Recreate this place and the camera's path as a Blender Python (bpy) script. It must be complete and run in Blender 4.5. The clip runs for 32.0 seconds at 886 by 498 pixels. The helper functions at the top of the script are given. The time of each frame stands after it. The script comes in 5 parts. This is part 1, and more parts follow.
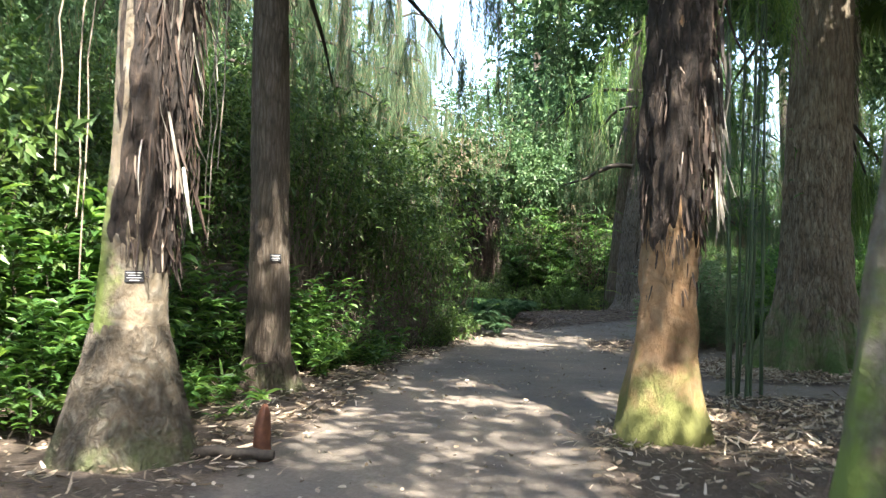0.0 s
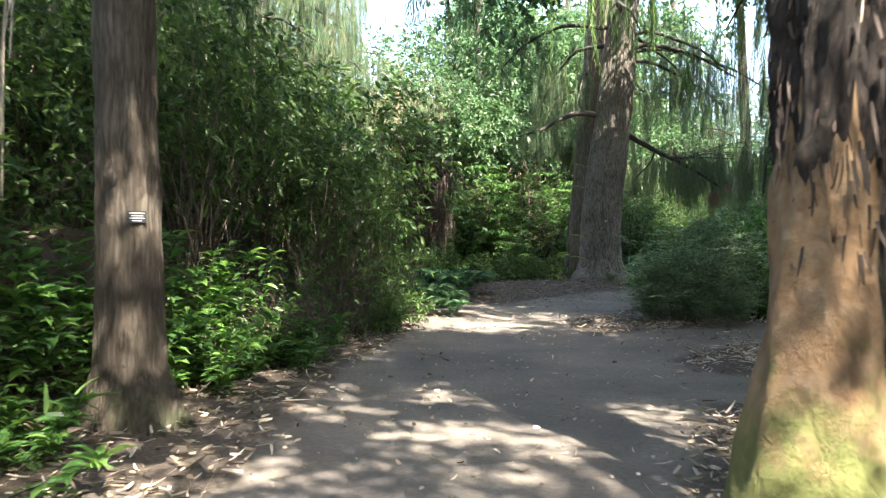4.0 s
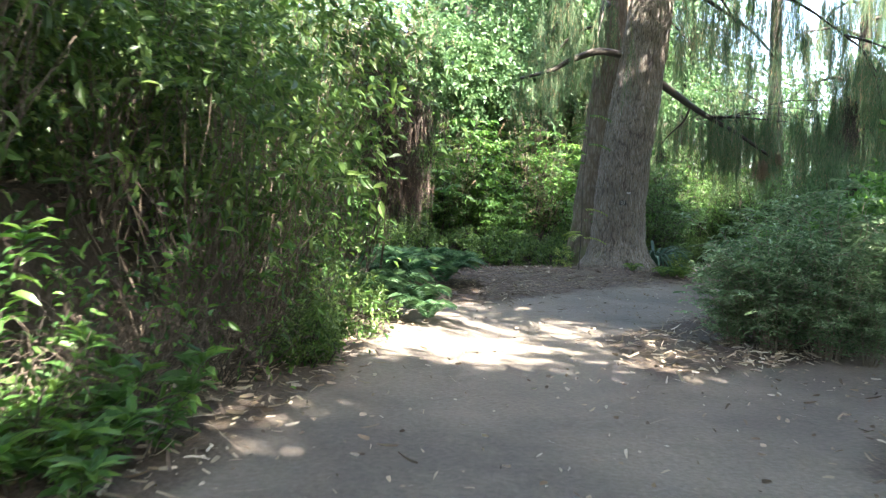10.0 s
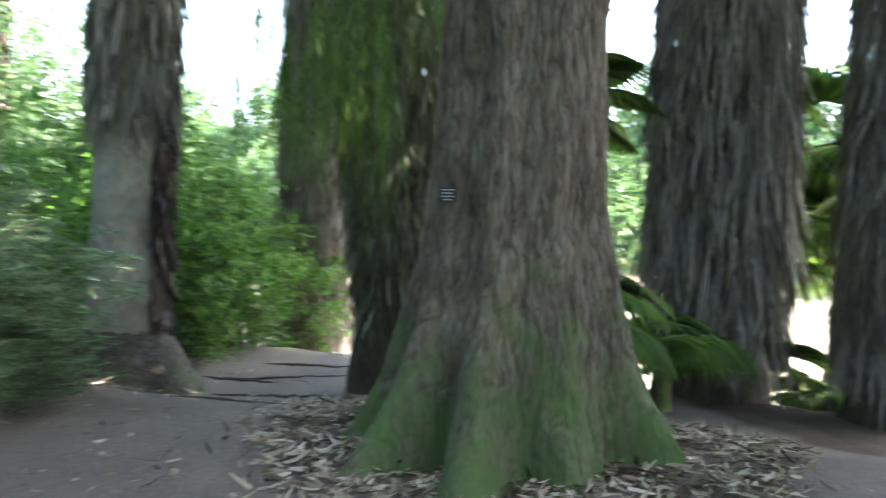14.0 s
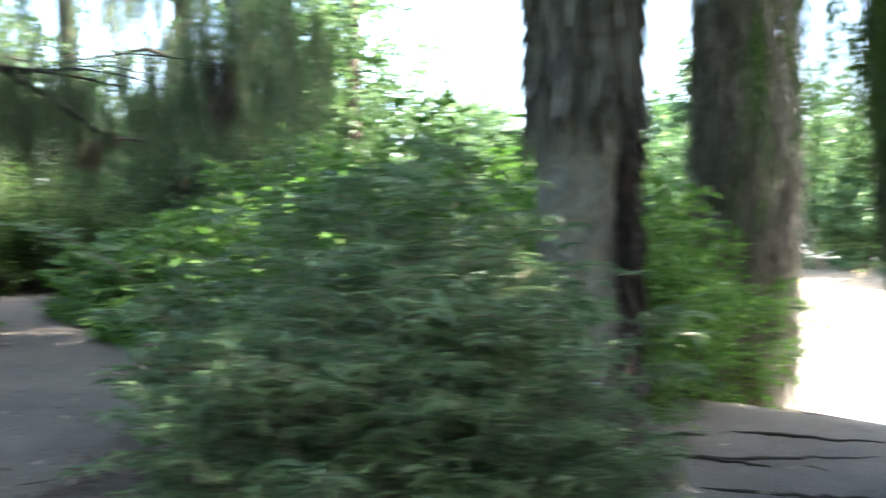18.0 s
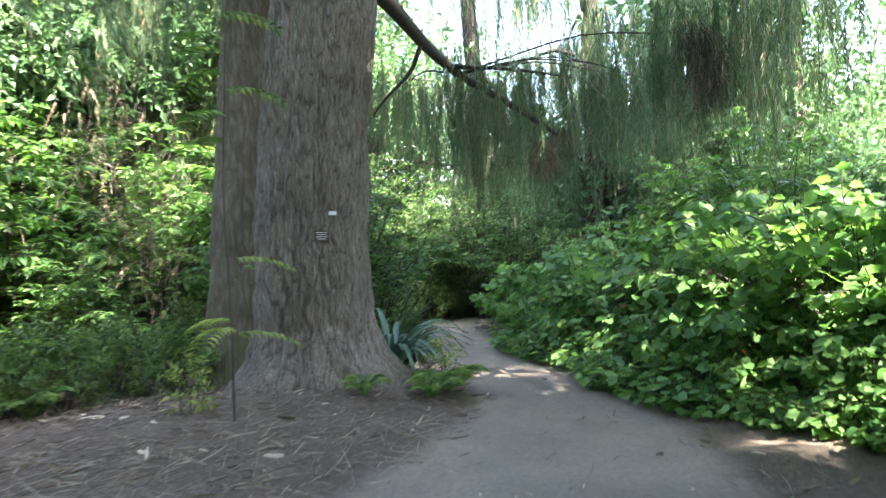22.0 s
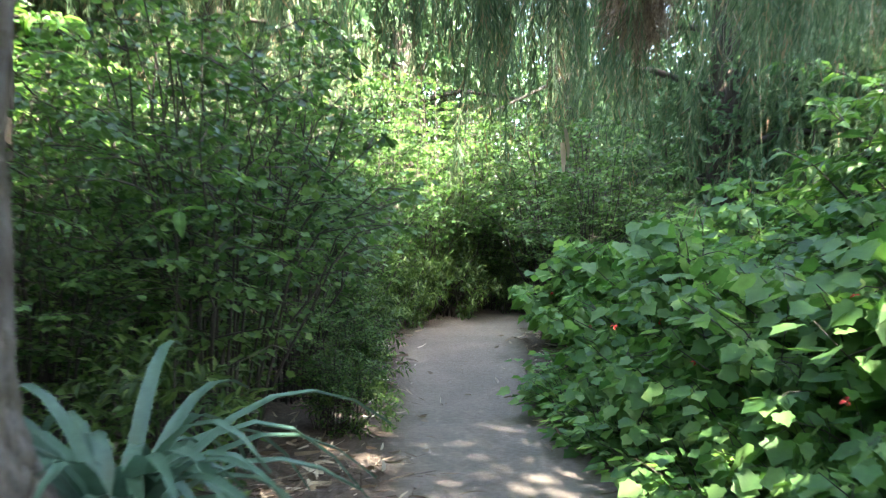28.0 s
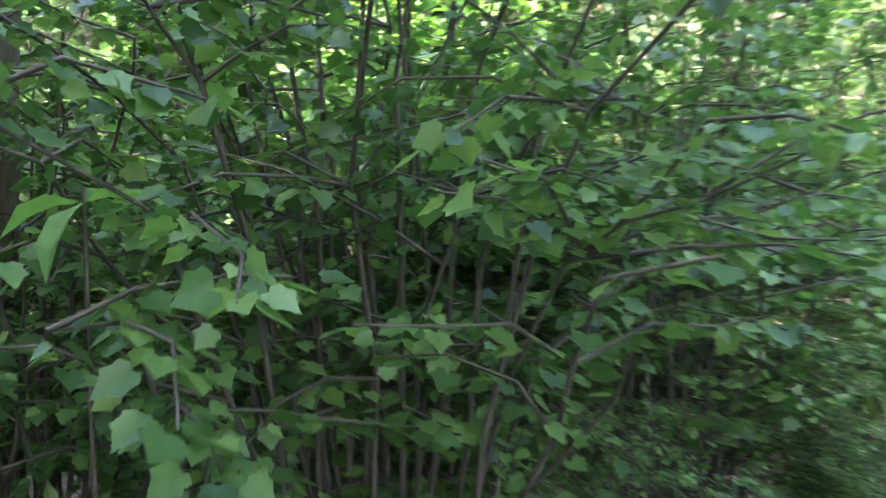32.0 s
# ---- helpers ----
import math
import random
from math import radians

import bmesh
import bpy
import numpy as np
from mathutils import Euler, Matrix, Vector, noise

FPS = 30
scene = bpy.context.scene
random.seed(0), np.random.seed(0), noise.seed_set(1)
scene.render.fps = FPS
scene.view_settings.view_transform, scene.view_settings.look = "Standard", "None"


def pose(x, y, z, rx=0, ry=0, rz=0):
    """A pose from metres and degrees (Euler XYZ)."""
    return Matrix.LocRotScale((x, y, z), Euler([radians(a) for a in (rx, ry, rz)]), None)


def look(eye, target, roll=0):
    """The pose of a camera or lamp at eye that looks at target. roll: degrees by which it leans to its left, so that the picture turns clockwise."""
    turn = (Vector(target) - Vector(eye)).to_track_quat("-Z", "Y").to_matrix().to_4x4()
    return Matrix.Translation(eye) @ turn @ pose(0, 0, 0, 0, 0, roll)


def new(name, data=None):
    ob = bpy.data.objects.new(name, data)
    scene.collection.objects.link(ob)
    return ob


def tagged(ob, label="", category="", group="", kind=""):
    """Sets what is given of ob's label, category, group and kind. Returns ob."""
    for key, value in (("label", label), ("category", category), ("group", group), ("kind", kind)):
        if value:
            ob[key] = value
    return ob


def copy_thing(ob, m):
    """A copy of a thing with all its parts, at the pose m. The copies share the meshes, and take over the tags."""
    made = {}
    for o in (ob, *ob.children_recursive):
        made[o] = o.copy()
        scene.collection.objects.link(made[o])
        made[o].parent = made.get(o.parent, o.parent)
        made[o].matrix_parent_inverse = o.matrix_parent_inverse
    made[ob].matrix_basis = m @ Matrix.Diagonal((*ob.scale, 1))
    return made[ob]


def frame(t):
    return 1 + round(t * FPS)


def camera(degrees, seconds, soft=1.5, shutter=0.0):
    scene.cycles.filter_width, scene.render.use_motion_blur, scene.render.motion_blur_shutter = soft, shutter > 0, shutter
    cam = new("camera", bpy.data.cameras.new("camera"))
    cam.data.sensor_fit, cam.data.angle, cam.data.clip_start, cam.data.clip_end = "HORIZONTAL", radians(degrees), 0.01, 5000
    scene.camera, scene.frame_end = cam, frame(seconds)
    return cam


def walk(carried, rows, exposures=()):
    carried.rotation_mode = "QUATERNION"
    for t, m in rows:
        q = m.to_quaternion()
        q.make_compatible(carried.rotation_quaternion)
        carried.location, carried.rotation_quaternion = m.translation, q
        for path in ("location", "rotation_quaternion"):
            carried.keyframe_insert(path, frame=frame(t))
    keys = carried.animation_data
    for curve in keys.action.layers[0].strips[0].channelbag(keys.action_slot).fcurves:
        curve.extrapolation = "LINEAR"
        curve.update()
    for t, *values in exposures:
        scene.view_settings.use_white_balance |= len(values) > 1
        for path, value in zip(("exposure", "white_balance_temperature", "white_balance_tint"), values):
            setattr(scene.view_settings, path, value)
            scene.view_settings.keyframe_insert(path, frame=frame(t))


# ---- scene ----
cam = camera(56.0, 32.0, soft=1.2, shutter=0.9)
PATH = [
    (0, (1.992, -3.135, 1.536), (1.557, -1.184, 1.579), 1.3),
    (0.5, (1.849, -2.743, 1.536), (1.43, -0.788, 1.585), 2.6),
    (1, (1.682, -2.34, 1.546), (1.283, -0.38, 1.59), 2.5),
    (1.5, (1.566, -1.926, 1.539), (1.168, 0.034, 1.554), 2.0),
    (2, (1.458, -1.48, 1.494), (1.066, 0.481, 1.477), 1.0),
    (2.5, (1.337, -1.039, 1.49), (0.992, 0.931, 1.472), 0.1),
    (4.5, (0.858, 0.702, 1.452), (0.613, 2.686, 1.418), -0.2),
    (5, (0.745, 1.105, 1.455), (0.528, 3.093, 1.416), -0.6),
    (5.5, (0.644, 1.487, 1.48), (0.452, 3.477, 1.432), 0.5),
    (6, (0.515, 1.908, 1.446), (0.352, 3.9, 1.398), 0.9),
    (6.5, (0.449, 2.38, 1.416), (0.316, 4.375, 1.366), 1.3),
    (7, (0.372, 2.79, 1.424), (0.257, 4.786, 1.367), 1.9),
    (7.5, (0.32, 3.178, 1.43), (0.203, 5.174, 1.368), 0.7),
    (8, (0.327, 3.644, 1.434), (0.147, 5.635, 1.365), 1.2),
    (8.5, (0.328, 4.027, 1.445), (0.114, 6.014, 1.368), 1.4),
    (9, (0.366, 4.536, 1.445), (0.15, 6.522, 1.361), 3.2),
    (9.5, (0.35, 4.969, 1.429), (0.137, 6.956, 1.341), 3.8),
    (10, (0.301, 5.414, 1.44), (0.099, 7.401, 1.339), 2.4),
    (10.5, (0.227, 5.882, 1.465), (0.045, 7.87, 1.346), 1.7),
    (11, (0.093, 6.37, 1.457), (0.068, 8.366, 1.328), 1.7),
    (12, (-0.029, 7.163, 1.451), (0.627, 9.048, 1.332), 3.0),
    (12.5, (-0.177, 7.811, 1.441), (0.918, 9.481, 1.348), 2.7),
    (13, (-0.154, 8.378, 1.473), (1.222, 9.827, 1.391), 2.3),
    (13.5, (-0.121, 8.888, 1.479), (1.501, 10.057, 1.418), 2.8),
    (14, (0.077, 9.275, 1.444), (1.84, 10.217, 1.378), 2.5),
    (14.5, (0.231, 9.654, 1.463), (2.078, 10.419, 1.393), 3.2),
    (16.5, (1.45, 11.5, 1.48), (3.274, 12.320, 1.372), 1.5),
    (17, (1.38, 11.7, 1.48), (3.089, 12.739, 1.431), 1.5),
    (17.5, (1.22, 11.92, 1.48), (2.792, 13.157, 1.438), 1),
    (18, (1.05, 12.15, 1.48), (2.383, 13.641, 1.428), 0),
    (18.5, (0.9, 12.42, 1.48), (2.061, 14.048, 1.417), -1.0),
    (19, (0.79, 12.72, 1.48), (1.775, 14.461, 1.400), -1.5),
    (19.5, (0.72, 13.1, 1.45), (1.476, 14.952, 1.352), -1.8),
    (20.5, (0.719, 14.019, 1.43), (1.256, 15.943, 1.332), -1.2),
    (21, (0.772, 14.417, 1.478), (1.252, 16.356, 1.387), -2.0),
    (21.5, (0.819, 14.937, 1.507), (1.381, 16.855, 1.469), -2.7),
    (22, (0.929, 15.456, 1.513), (1.546, 17.358, 1.512), -2.8),
    (22.5, (1.053, 15.907, 1.535), (1.741, 17.785, 1.564), -0.8),
    (23.5, (1.396, 16.75, 1.523), (2.176, 18.589, 1.619), -0.2),
    (24, (1.543, 17.194, 1.505), (2.365, 19.013, 1.623), -0.4),
    (24.5, (1.709, 17.653, 1.501), (2.55, 19.464, 1.623), 2.2),
    (25, (1.898, 18.14, 1.469), (2.759, 19.942, 1.562), 2.5),
    (25.5, (2.162, 18.63, 1.468), (2.995, 20.448, 1.488), 2.1),
    (26, (2.43, 19.086, 1.454), (3.215, 20.925, 1.464), 0.8),
    (26.5, (2.757, 19.522, 1.438), (3.376, 21.423, 1.445), -0.2),
    (28.5, (3.722, 21.167, 1.457), (4.076, 23.132, 1.34), 1.2),
    (29, (3.896, 21.583, 1.465), (4.224, 23.551, 1.326), 2.9),
    (29.5, (4.062, 21.999, 1.468), (4.265, 23.983, 1.322), 1.4),
    (30, (4.24, 22.441, 1.493), (4.202, 24.436, 1.358), 0.6),
    (30.5, (4.36, 22.866, 1.505), (4.174, 24.853, 1.377), 1.6),
    (31, (4.368, 23.324, 1.484), (3.90, 25.26, 1.339), 1.2),
    (31.5, (4.35, 23.70, 1.482), (3.62, 25.556, 1.335), 0.6),
    (32, (4.3, 24.0, 1.48), (3.379, 25.769, 1.34), 0),
]
EXPOSURES = [(0, 2.8), (2.5, 2.85), (6, 3.3), (9, 3.65), (12, 3.85), (13, 3.85), (14.5, 3.95), (17, 3.7), (18, 3.65), (20, 4.2), (22, 4.2), (24, 4.2), (26, 4.35), (29, 4.45), (30.5, 4.6), (32, 5.1)]
walk(cam, [(t, look(eye, target, roll)) for t, eye, target, roll in PATH], exposures=EXPOSURES)

# ---- light ----
SUN_AZ, SUN_EL = radians(150), radians(50)
TO_SUN = Vector((math.sin(SUN_AZ) * math.cos(SUN_EL), math.cos(SUN_AZ) * math.cos(SUN_EL), math.sin(SUN_EL)))
world = bpy.data.worlds.new("sky")
scene.world = world
world.use_nodes = True
wn, wl = world.node_tree.nodes, world.node_tree.links
sky = wn.new("ShaderNodeTexSky")
sky.sky_type, sky.sun_disc = "NISHITA", False
sky.sun_elevation, sky.sun_rotation = SUN_EL, SUN_AZ
sky.air_density, sky.dust_density = 1.0, 2.5
wn["Background"].inputs["Strength"].default_value = 0.15
wl.new(sky.outputs["Color"], wn["Background"].inputs["Color"])
sun = new("sun", bpy.data.lights.new("sun", "SUN"))
sun.data.energy, sun.data.angle, sun.data.color = 5.0, radians(0.6), (1.0, 0.93, 0.82)
sun.matrix_world = look(TO_SUN * 60, (0, 0, 0))

# ---- materials ----
RNG = np.random.default_rng(7)
SHADE = np.random.default_rng(21)
TURN = np.random.default_rng(33)


def nodes_of(name):
    m = bpy.data.materials.new(name)
    m.use_nodes = True
    return m, m.node_tree.nodes, m.node_tree.links, m.node_tree.nodes["Principled BSDF"]


def ramp(n, stops):
    r = n.new("ShaderNodeValToRGB")
    while len(r.color_ramp.elements) < len(stops):
        r.color_ramp.elements.new(0.5)
    for e, (p, c) in zip(r.color_ramp.elements, stops):
        e.position, e.color = p, (*c, 1)
    return r


def mixer(n, l, fac, a, b):
    x = n.new("ShaderNodeMix")
    x.data_type = "RGBA"
    l.new(fac, x.inputs[0])
    for k, v in ((6, a), (7, b)):
        if isinstance(v, tuple):
            x.inputs[k].default_value = (*v, 1)
        else:
            l.new(v, x.inputs[k])
    return x.outputs[2]


def noise_tex(n, l, vec, scale, detail=6, rough=0.6):
    t = n.new("ShaderNodeTexNoise")
    t.inputs["Scale"].default_value, t.inputs["Detail"].default_value, t.inputs["Roughness"].default_value = scale, detail, rough
    if vec is not None:
        l.new(vec, t.inputs["Vector"])
    return t.outputs["Fac"]


def leaf_mat(name, dark, mid, light, gloss=0.45, through_light=0.45, dead=None):
    """Leaf blades: colour varies from blade to blade; light passes through."""
    m, n, l, p = nodes_of(name)
    dark, mid, light = ((c[0] * 1.02, c[1], c[2] * 1.15) for c in (dark, mid, light))
    geo = n.new("ShaderNodeNewGeometry")
    stops = [(0.0, dark), (0.5, mid), (1.0, light)]
    if dead:
        stops = [(0.0, dead), (0.08, dead), (0.11, dark), (0.55, mid), (1.0, light)]
    r = ramp(n, stops)
    l.new(geo.outputs["Random Per Island"], r.inputs[0])
    co = n.new("ShaderNodeTexCoord")
    spots = noise_tex(n, l, co.outputs["Object"], 35, 3)
    shade = n.new("ShaderNodeHueSaturation")
    fit_v = n.new("ShaderNodeMapRange")
    fit_v.inputs[3].default_value, fit_v.inputs[4].default_value = 0.7, 1.3
    l.new(spots, fit_v.inputs[0])
    l.new(fit_v.outputs[0], shade.inputs["Value"])
    l.new(r.outputs[0], shade.inputs["Color"])
    l.new(shade.outputs[0], p.inputs["Base Color"])
    p.inputs["Roughness"].default_value = gloss
    p.inputs["Specular IOR Level"].default_value = 0.36
    tr = n.new("ShaderNodeBsdfTranslucent")
    bright = n.new("ShaderNodeHueSaturation")
    bright.inputs["Value"].default_value, bright.inputs["Saturation"].default_value = 1.5, 1.15
    bright.inputs["Hue"].default_value = 0.485
    l.new(shade.outputs[0], bright.inputs["Color"])
    l.new(bright.outputs[0], tr.inputs["Color"])
    mx = n.new("ShaderNodeMixShader")
    mx.inputs[0].default_value = through_light * 0.8
    l.new(p.outputs[0], mx.inputs[1])
    l.new(tr.outputs[0], mx.inputs[2])
    l.new(mx.outputs[0], n["Material Output"].inputs["Surface"])
    return m


def bark_mat(name, dark, mid, light, stretch=7.0, scale=9.0, bump=0.9, moss=0.0, moss_top=1.0, moss_col=(0.07, 0.11, 0.03), fissure=0.5, side=None, furrowed=False):
    """Bark: long fissures and plates up the trunk, stains, and moss near the foot where there is any. Where furrowed,
    shade is painted into the furrows.
    """
    m, n, l, p = nodes_of(name)
    co = n.new("ShaderNodeTexCoord")
    mp = n.new("ShaderNodeMapping")
    mp.inputs["Scale"].default_value = (stretch, stretch, 0.95)
    l.new(co.outputs["Object"], mp.inputs["Vector"])
    fine = noise_tex(n, l, mp.outputs[0], scale, 9, 0.7)
    vor = n.new("ShaderNodeTexVoronoi")
    vor.feature = "DISTANCE_TO_EDGE"
    vor.inputs["Scale"].default_value = scale * 0.5
    warp = n.new("ShaderNodeVectorMath")
    warp.operation = "MULTIPLY_ADD"
    wob = n.new("ShaderNodeTexNoise")
    wob.inputs["Scale"].default_value = 3.0
    l.new(co.outputs["Object"], wob.inputs["Vector"])
    l.new(wob.outputs["Color"], warp.inputs[0])
    warp.inputs[1].default_value = (0.9, 0.9, 0.4)
    l.new(mp.outputs[0], warp.inputs[2])
    l.new(warp.outputs[0], vor.inputs["Vector"])
    big = noise_tex(n, l, co.outputs["Object"], 1.6, 4)
    r = ramp(n, [(0.25, dark), (0.5, mid), (0.78, light)])
    l.new(fine, r.inputs[0])
    stain = ramp(n, [(0.35, (0.72, 0.68, 0.64)), (0.65, (1.15, 1.12, 1.08))])
    l.new(big, stain.inputs[0])
    mul = n.new("ShaderNodeMix")
    mul.data_type, mul.blend_type = "RGBA", "MULTIPLY"
    mul.inputs[0].default_value = 1.0
    l.new(r.outputs[0], mul.inputs[6])
    l.new(stain.outputs[0], mul.inputs[7])
    crack = ramp(n, [(0.0, ((1 - fissure) * 1.12, 1 - fissure, (1 - fissure) * 0.86)), (0.3, (1, 1, 1))])
    l.new(vor.outputs["Distance"], crack.inputs[0])
    cut = n.new("ShaderNodeMix")
    cut.data_type, cut.blend_type = "RGBA", "MULTIPLY"
    cut.inputs[0].default_value = 1.0
    l.new(mul.outputs[2], cut.inputs[6])
    l.new(crack.outputs[0], cut.inputs[7])
    col = cut.outputs[2]
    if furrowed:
        # furrow bottoms darkened in the colour, standing in for their shade
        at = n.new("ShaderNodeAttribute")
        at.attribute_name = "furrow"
        furrow_shade = ramp(n, [(0.1, (0.38, 0.36, 0.34)), (0.6, (0.95, 0.94, 0.93)), (0.9, (1.06, 1.05, 1.04))])
        l.new(at.outputs["Fac"], furrow_shade.inputs[0])
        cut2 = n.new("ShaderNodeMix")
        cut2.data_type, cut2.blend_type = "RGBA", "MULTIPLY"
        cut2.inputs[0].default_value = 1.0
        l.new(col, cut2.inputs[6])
        l.new(furrow_shade.outputs[0], cut2.inputs[7])
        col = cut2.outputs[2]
    if moss:
        sep = n.new("ShaderNodeSeparateXYZ")
        l.new(co.outputs["Object"], sep.inputs[0])
        mr = n.new("ShaderNodeMapRange")
        mr.inputs[1].default_value, mr.inputs[2].default_value = moss_top, 0.0
        mr.inputs[3].default_value, mr.inputs[4].default_value = -0.2, moss
        l.new(sep.outputs[2], mr.inputs[0])
        patch = noise_tex(n, l, co.outputs["Object"], 3.5, 6, 0.65)
        if side:
            dot = n.new("ShaderNodeVectorMath")
            dot.operation = "DOT_PRODUCT"
            dot.inputs[1].default_value = side
            l.new(co.outputs["Object"], dot.inputs[0])
            lean = n.new("ShaderNodeMath")
            l.new(dot.outputs["Value"], lean.inputs[0])
            l.new(patch, lean.inputs[1])
            patch = lean.outputs[0]
        add = n.new("ShaderNodeMath")
        add.operation = "ADD"
        l.new(mr.outputs[0], add.inputs[0])
        l.new(patch, add.inputs[1])
        mask = ramp(n, [(0.62, (0, 0, 0)), (0.9, (1, 1, 1))])
        l.new(add.outputs[0], mask.inputs[0])
        col = mixer(n, l, mask.outputs[0], col, moss_col)
    l.new(col, p.inputs["Base Color"])
    p.inputs["Roughness"].default_value = 0.9
    mix_h = n.new("ShaderNodeMath")
    mix_h.operation = "MULTIPLY_ADD"
    l.new(vor.outputs["Distance"], mix_h.inputs[0])
    mix_h.inputs[1].default_value = 0.8
    l.new(fine, mix_h.inputs[2])
    b = n.new("ShaderNodeBump")
    b.inputs["Strength"].default_value, b.inputs["Distance"].default_value = bump, 0.08
    l.new(mix_h.outputs[0], b.inputs["Height"])
    l.new(b.outputs[0], p.inputs["Normal"])
    return m


def plain_mat(name, a, b, scale=20.0, rough=0.8, bump=0.2):
    m, n, l, p = nodes_of(name)
    co = n.new("ShaderNodeTexCoord")
    f = noise_tex(n, l, co.outputs["Object"], scale, 6)
    r = ramp(n, [(0.3, a), (0.7, b)])
    l.new(f, r.inputs[0])
    l.new(r.outputs[0], p.inputs["Base Color"])
    p.inputs["Roughness"].default_value = rough
    bp = n.new("ShaderNodeBump")
    bp.inputs["Strength"].default_value, bp.inputs["Distance"].default_value = bump, 0.01
    l.new(f, bp.inputs["Height"])
    l.new(bp.outputs[0], p.inputs["Normal"])
    return m


def litter_mat(name, stops, rough=0.75):
    m, n, l, p = nodes_of(name)
    geo = n.new("ShaderNodeNewGeometry")
    r = ramp(n, stops)
    l.new(geo.outputs["Random Per Island"], r.inputs[0])
    co = n.new("ShaderNodeTexCoord")
    f = noise_tex(n, l, co.outputs["Object"], 60, 3)
    v = n.new("ShaderNodeMapRange")
    v.inputs[3].default_value, v.inputs[4].default_value = 0.75, 1.25
    l.new(f, v.inputs[0])
    h = n.new("ShaderNodeHueSaturation")
    l.new(v.outputs[0], h.inputs["Value"])
    l.new(r.outputs[0], h.inputs["Color"])
    l.new(h.outputs[0], p.inputs["Base Color"])
    p.inputs["Roughness"].default_value = rough
    return m


def ground_mat():
    m, n, l, p = nodes_of("forest ground")
    co = n.new("ShaderNodeTexCoord")
    at = n.new("ShaderNodeAttribute")
    at.attribute_name = "trodden"
    edge = noise_tex(n, l, co.outputs["Object"], 1.7, 6, 0.65)
    fine = noise_tex(n, l, co.outputs["Object"], 26, 8, 0.7)
    grit = noise_tex(n, l, co.outputs["Object"], 140, 4, 0.7)
    blot = noise_tex(n, l, co.outputs["Object"], 0.55, 5, 0.6)
    s = n.new("ShaderNodeMath")
    s.operation = "MULTIPLY_ADD"
    l.new(edge, s.inputs[0])
    s.inputs[1].default_value = 0.5
    l.new(at.outputs["Fac"], s.inputs[2])
    mask = ramp(n, [(0.52, (0, 0, 0)), (0.98, (1, 1, 1))])
    l.new(s.outputs[0], mask.inputs[0])
    dirt = ramp(n, [(0.25, (0.125, 0.106, 0.088)), (0.55, (0.2, 0.172, 0.143)), (0.8, (0.28, 0.243, 0.204))])
    l.new(fine, dirt.inputs[0])
    damp = ramp(n, [(0.38, (0.72, 0.71, 0.72)), (0.62, (1.12, 1.1, 1.05))])
    l.new(blot, damp.inputs[0])
    mul = n.new("ShaderNodeMix")
    mul.data_type, mul.blend_type = "RGBA", "MULTIPLY"
    mul.inputs[0].default_value = 1.0
    l.new(dirt.outputs[0], mul.inputs[6])
    l.new(damp.outputs[0], mul.inputs[7])
    duff = ramp(n, [(0.3, (0.036, 0.027, 0.02)), (0.5, (0.08, 0.059, 0.043)), (0.75, (0.16, 0.122, 0.09))])
    l.new(fine, duff.inputs[0])
    l.new(mixer(n, l, mask.outputs[0], duff.outputs[0], mul.outputs[2]), p.inputs["Base Color"])
    p.inputs["Roughness"].default_value = 0.92
    h = n.new("ShaderNodeMath")
    h.operation = "MULTIPLY_ADD"
    l.new(grit, h.inputs[0])
    h.inputs[1].default_value = 0.5
    l.new(fine, h.inputs[2])
    b = n.new("ShaderNodeBump")
    b.inputs["Strength"].default_value, b.inputs["Distance"].default_value = 0.8, 0.03
    l.new(h.outputs[0], b.inputs["Height"])
    l.new(b.outputs[0], p.inputs["Normal"])
    return m


M_GROUND = ground_mat()
M_BROAD = leaf_mat("broad green leaves", (0.03, 0.075, 0.02), (0.065, 0.15, 0.032), (0.14, 0.25, 0.055), 0.38, 0.5)
M_MALLOW = leaf_mat("bright mallow leaves", (0.04, 0.105, 0.024), (0.08, 0.178, 0.04), (0.16, 0.275, 0.075), 0.5, 0.6)
M_BLUISH = leaf_mat("blue-green leaves", (0.075, 0.135, 0.06), (0.135, 0.215, 0.095), (0.22, 0.31, 0.15), 0.3, 0.5)
M_DARKLEAF = leaf_mat("dark shrub leaves", (0.026, 0.055, 0.016), (0.058, 0.112, 0.026), (0.12, 0.185, 0.048), 0.42, 0.5)
M_FERNDARK = leaf_mat("dark fern fronds", (0.028, 0.07, 0.028), (0.055, 0.125, 0.048), (0.105, 0.185, 0.075), 0.5, 0.5)
M_DUSK = leaf_mat("glossy dark leaves", (0.028, 0.07, 0.018), (0.06, 0.13, 0.03), (0.12, 0.205, 0.055), 0.35, 0.58)
M_STRAP = leaf_mat("strap leaves", (0.035, 0.075, 0.045), (0.06, 0.12, 0.07), (0.11, 0.18, 0.11), 0.4, 0.3)
M_FERN = leaf_mat("fern fronds", (0.04, 0.09, 0.02), (0.075, 0.15, 0.03), (0.16, 0.24, 0.06), 0.5, 0.5)
M_CYPRESS = leaf_mat("weeping cypress sprays", (0.034, 0.068, 0.028), (0.066, 0.114, 0.048), (0.13, 0.18, 0.078), 0.6, 0.45, dead=(0.24, 0.18, 0.1))
M_CANOPY = leaf_mat("canopy leaves", (0.035, 0.072, 0.028), (0.065, 0.13, 0.047), (0.125, 0.2, 0.075), 0.45, 0.5)
M_PALM = leaf_mat("fan palm blades", (0.045, 0.095, 0.024), (0.085, 0.16, 0.036), (0.15, 0.25, 0.06), 0.35, 0.45)
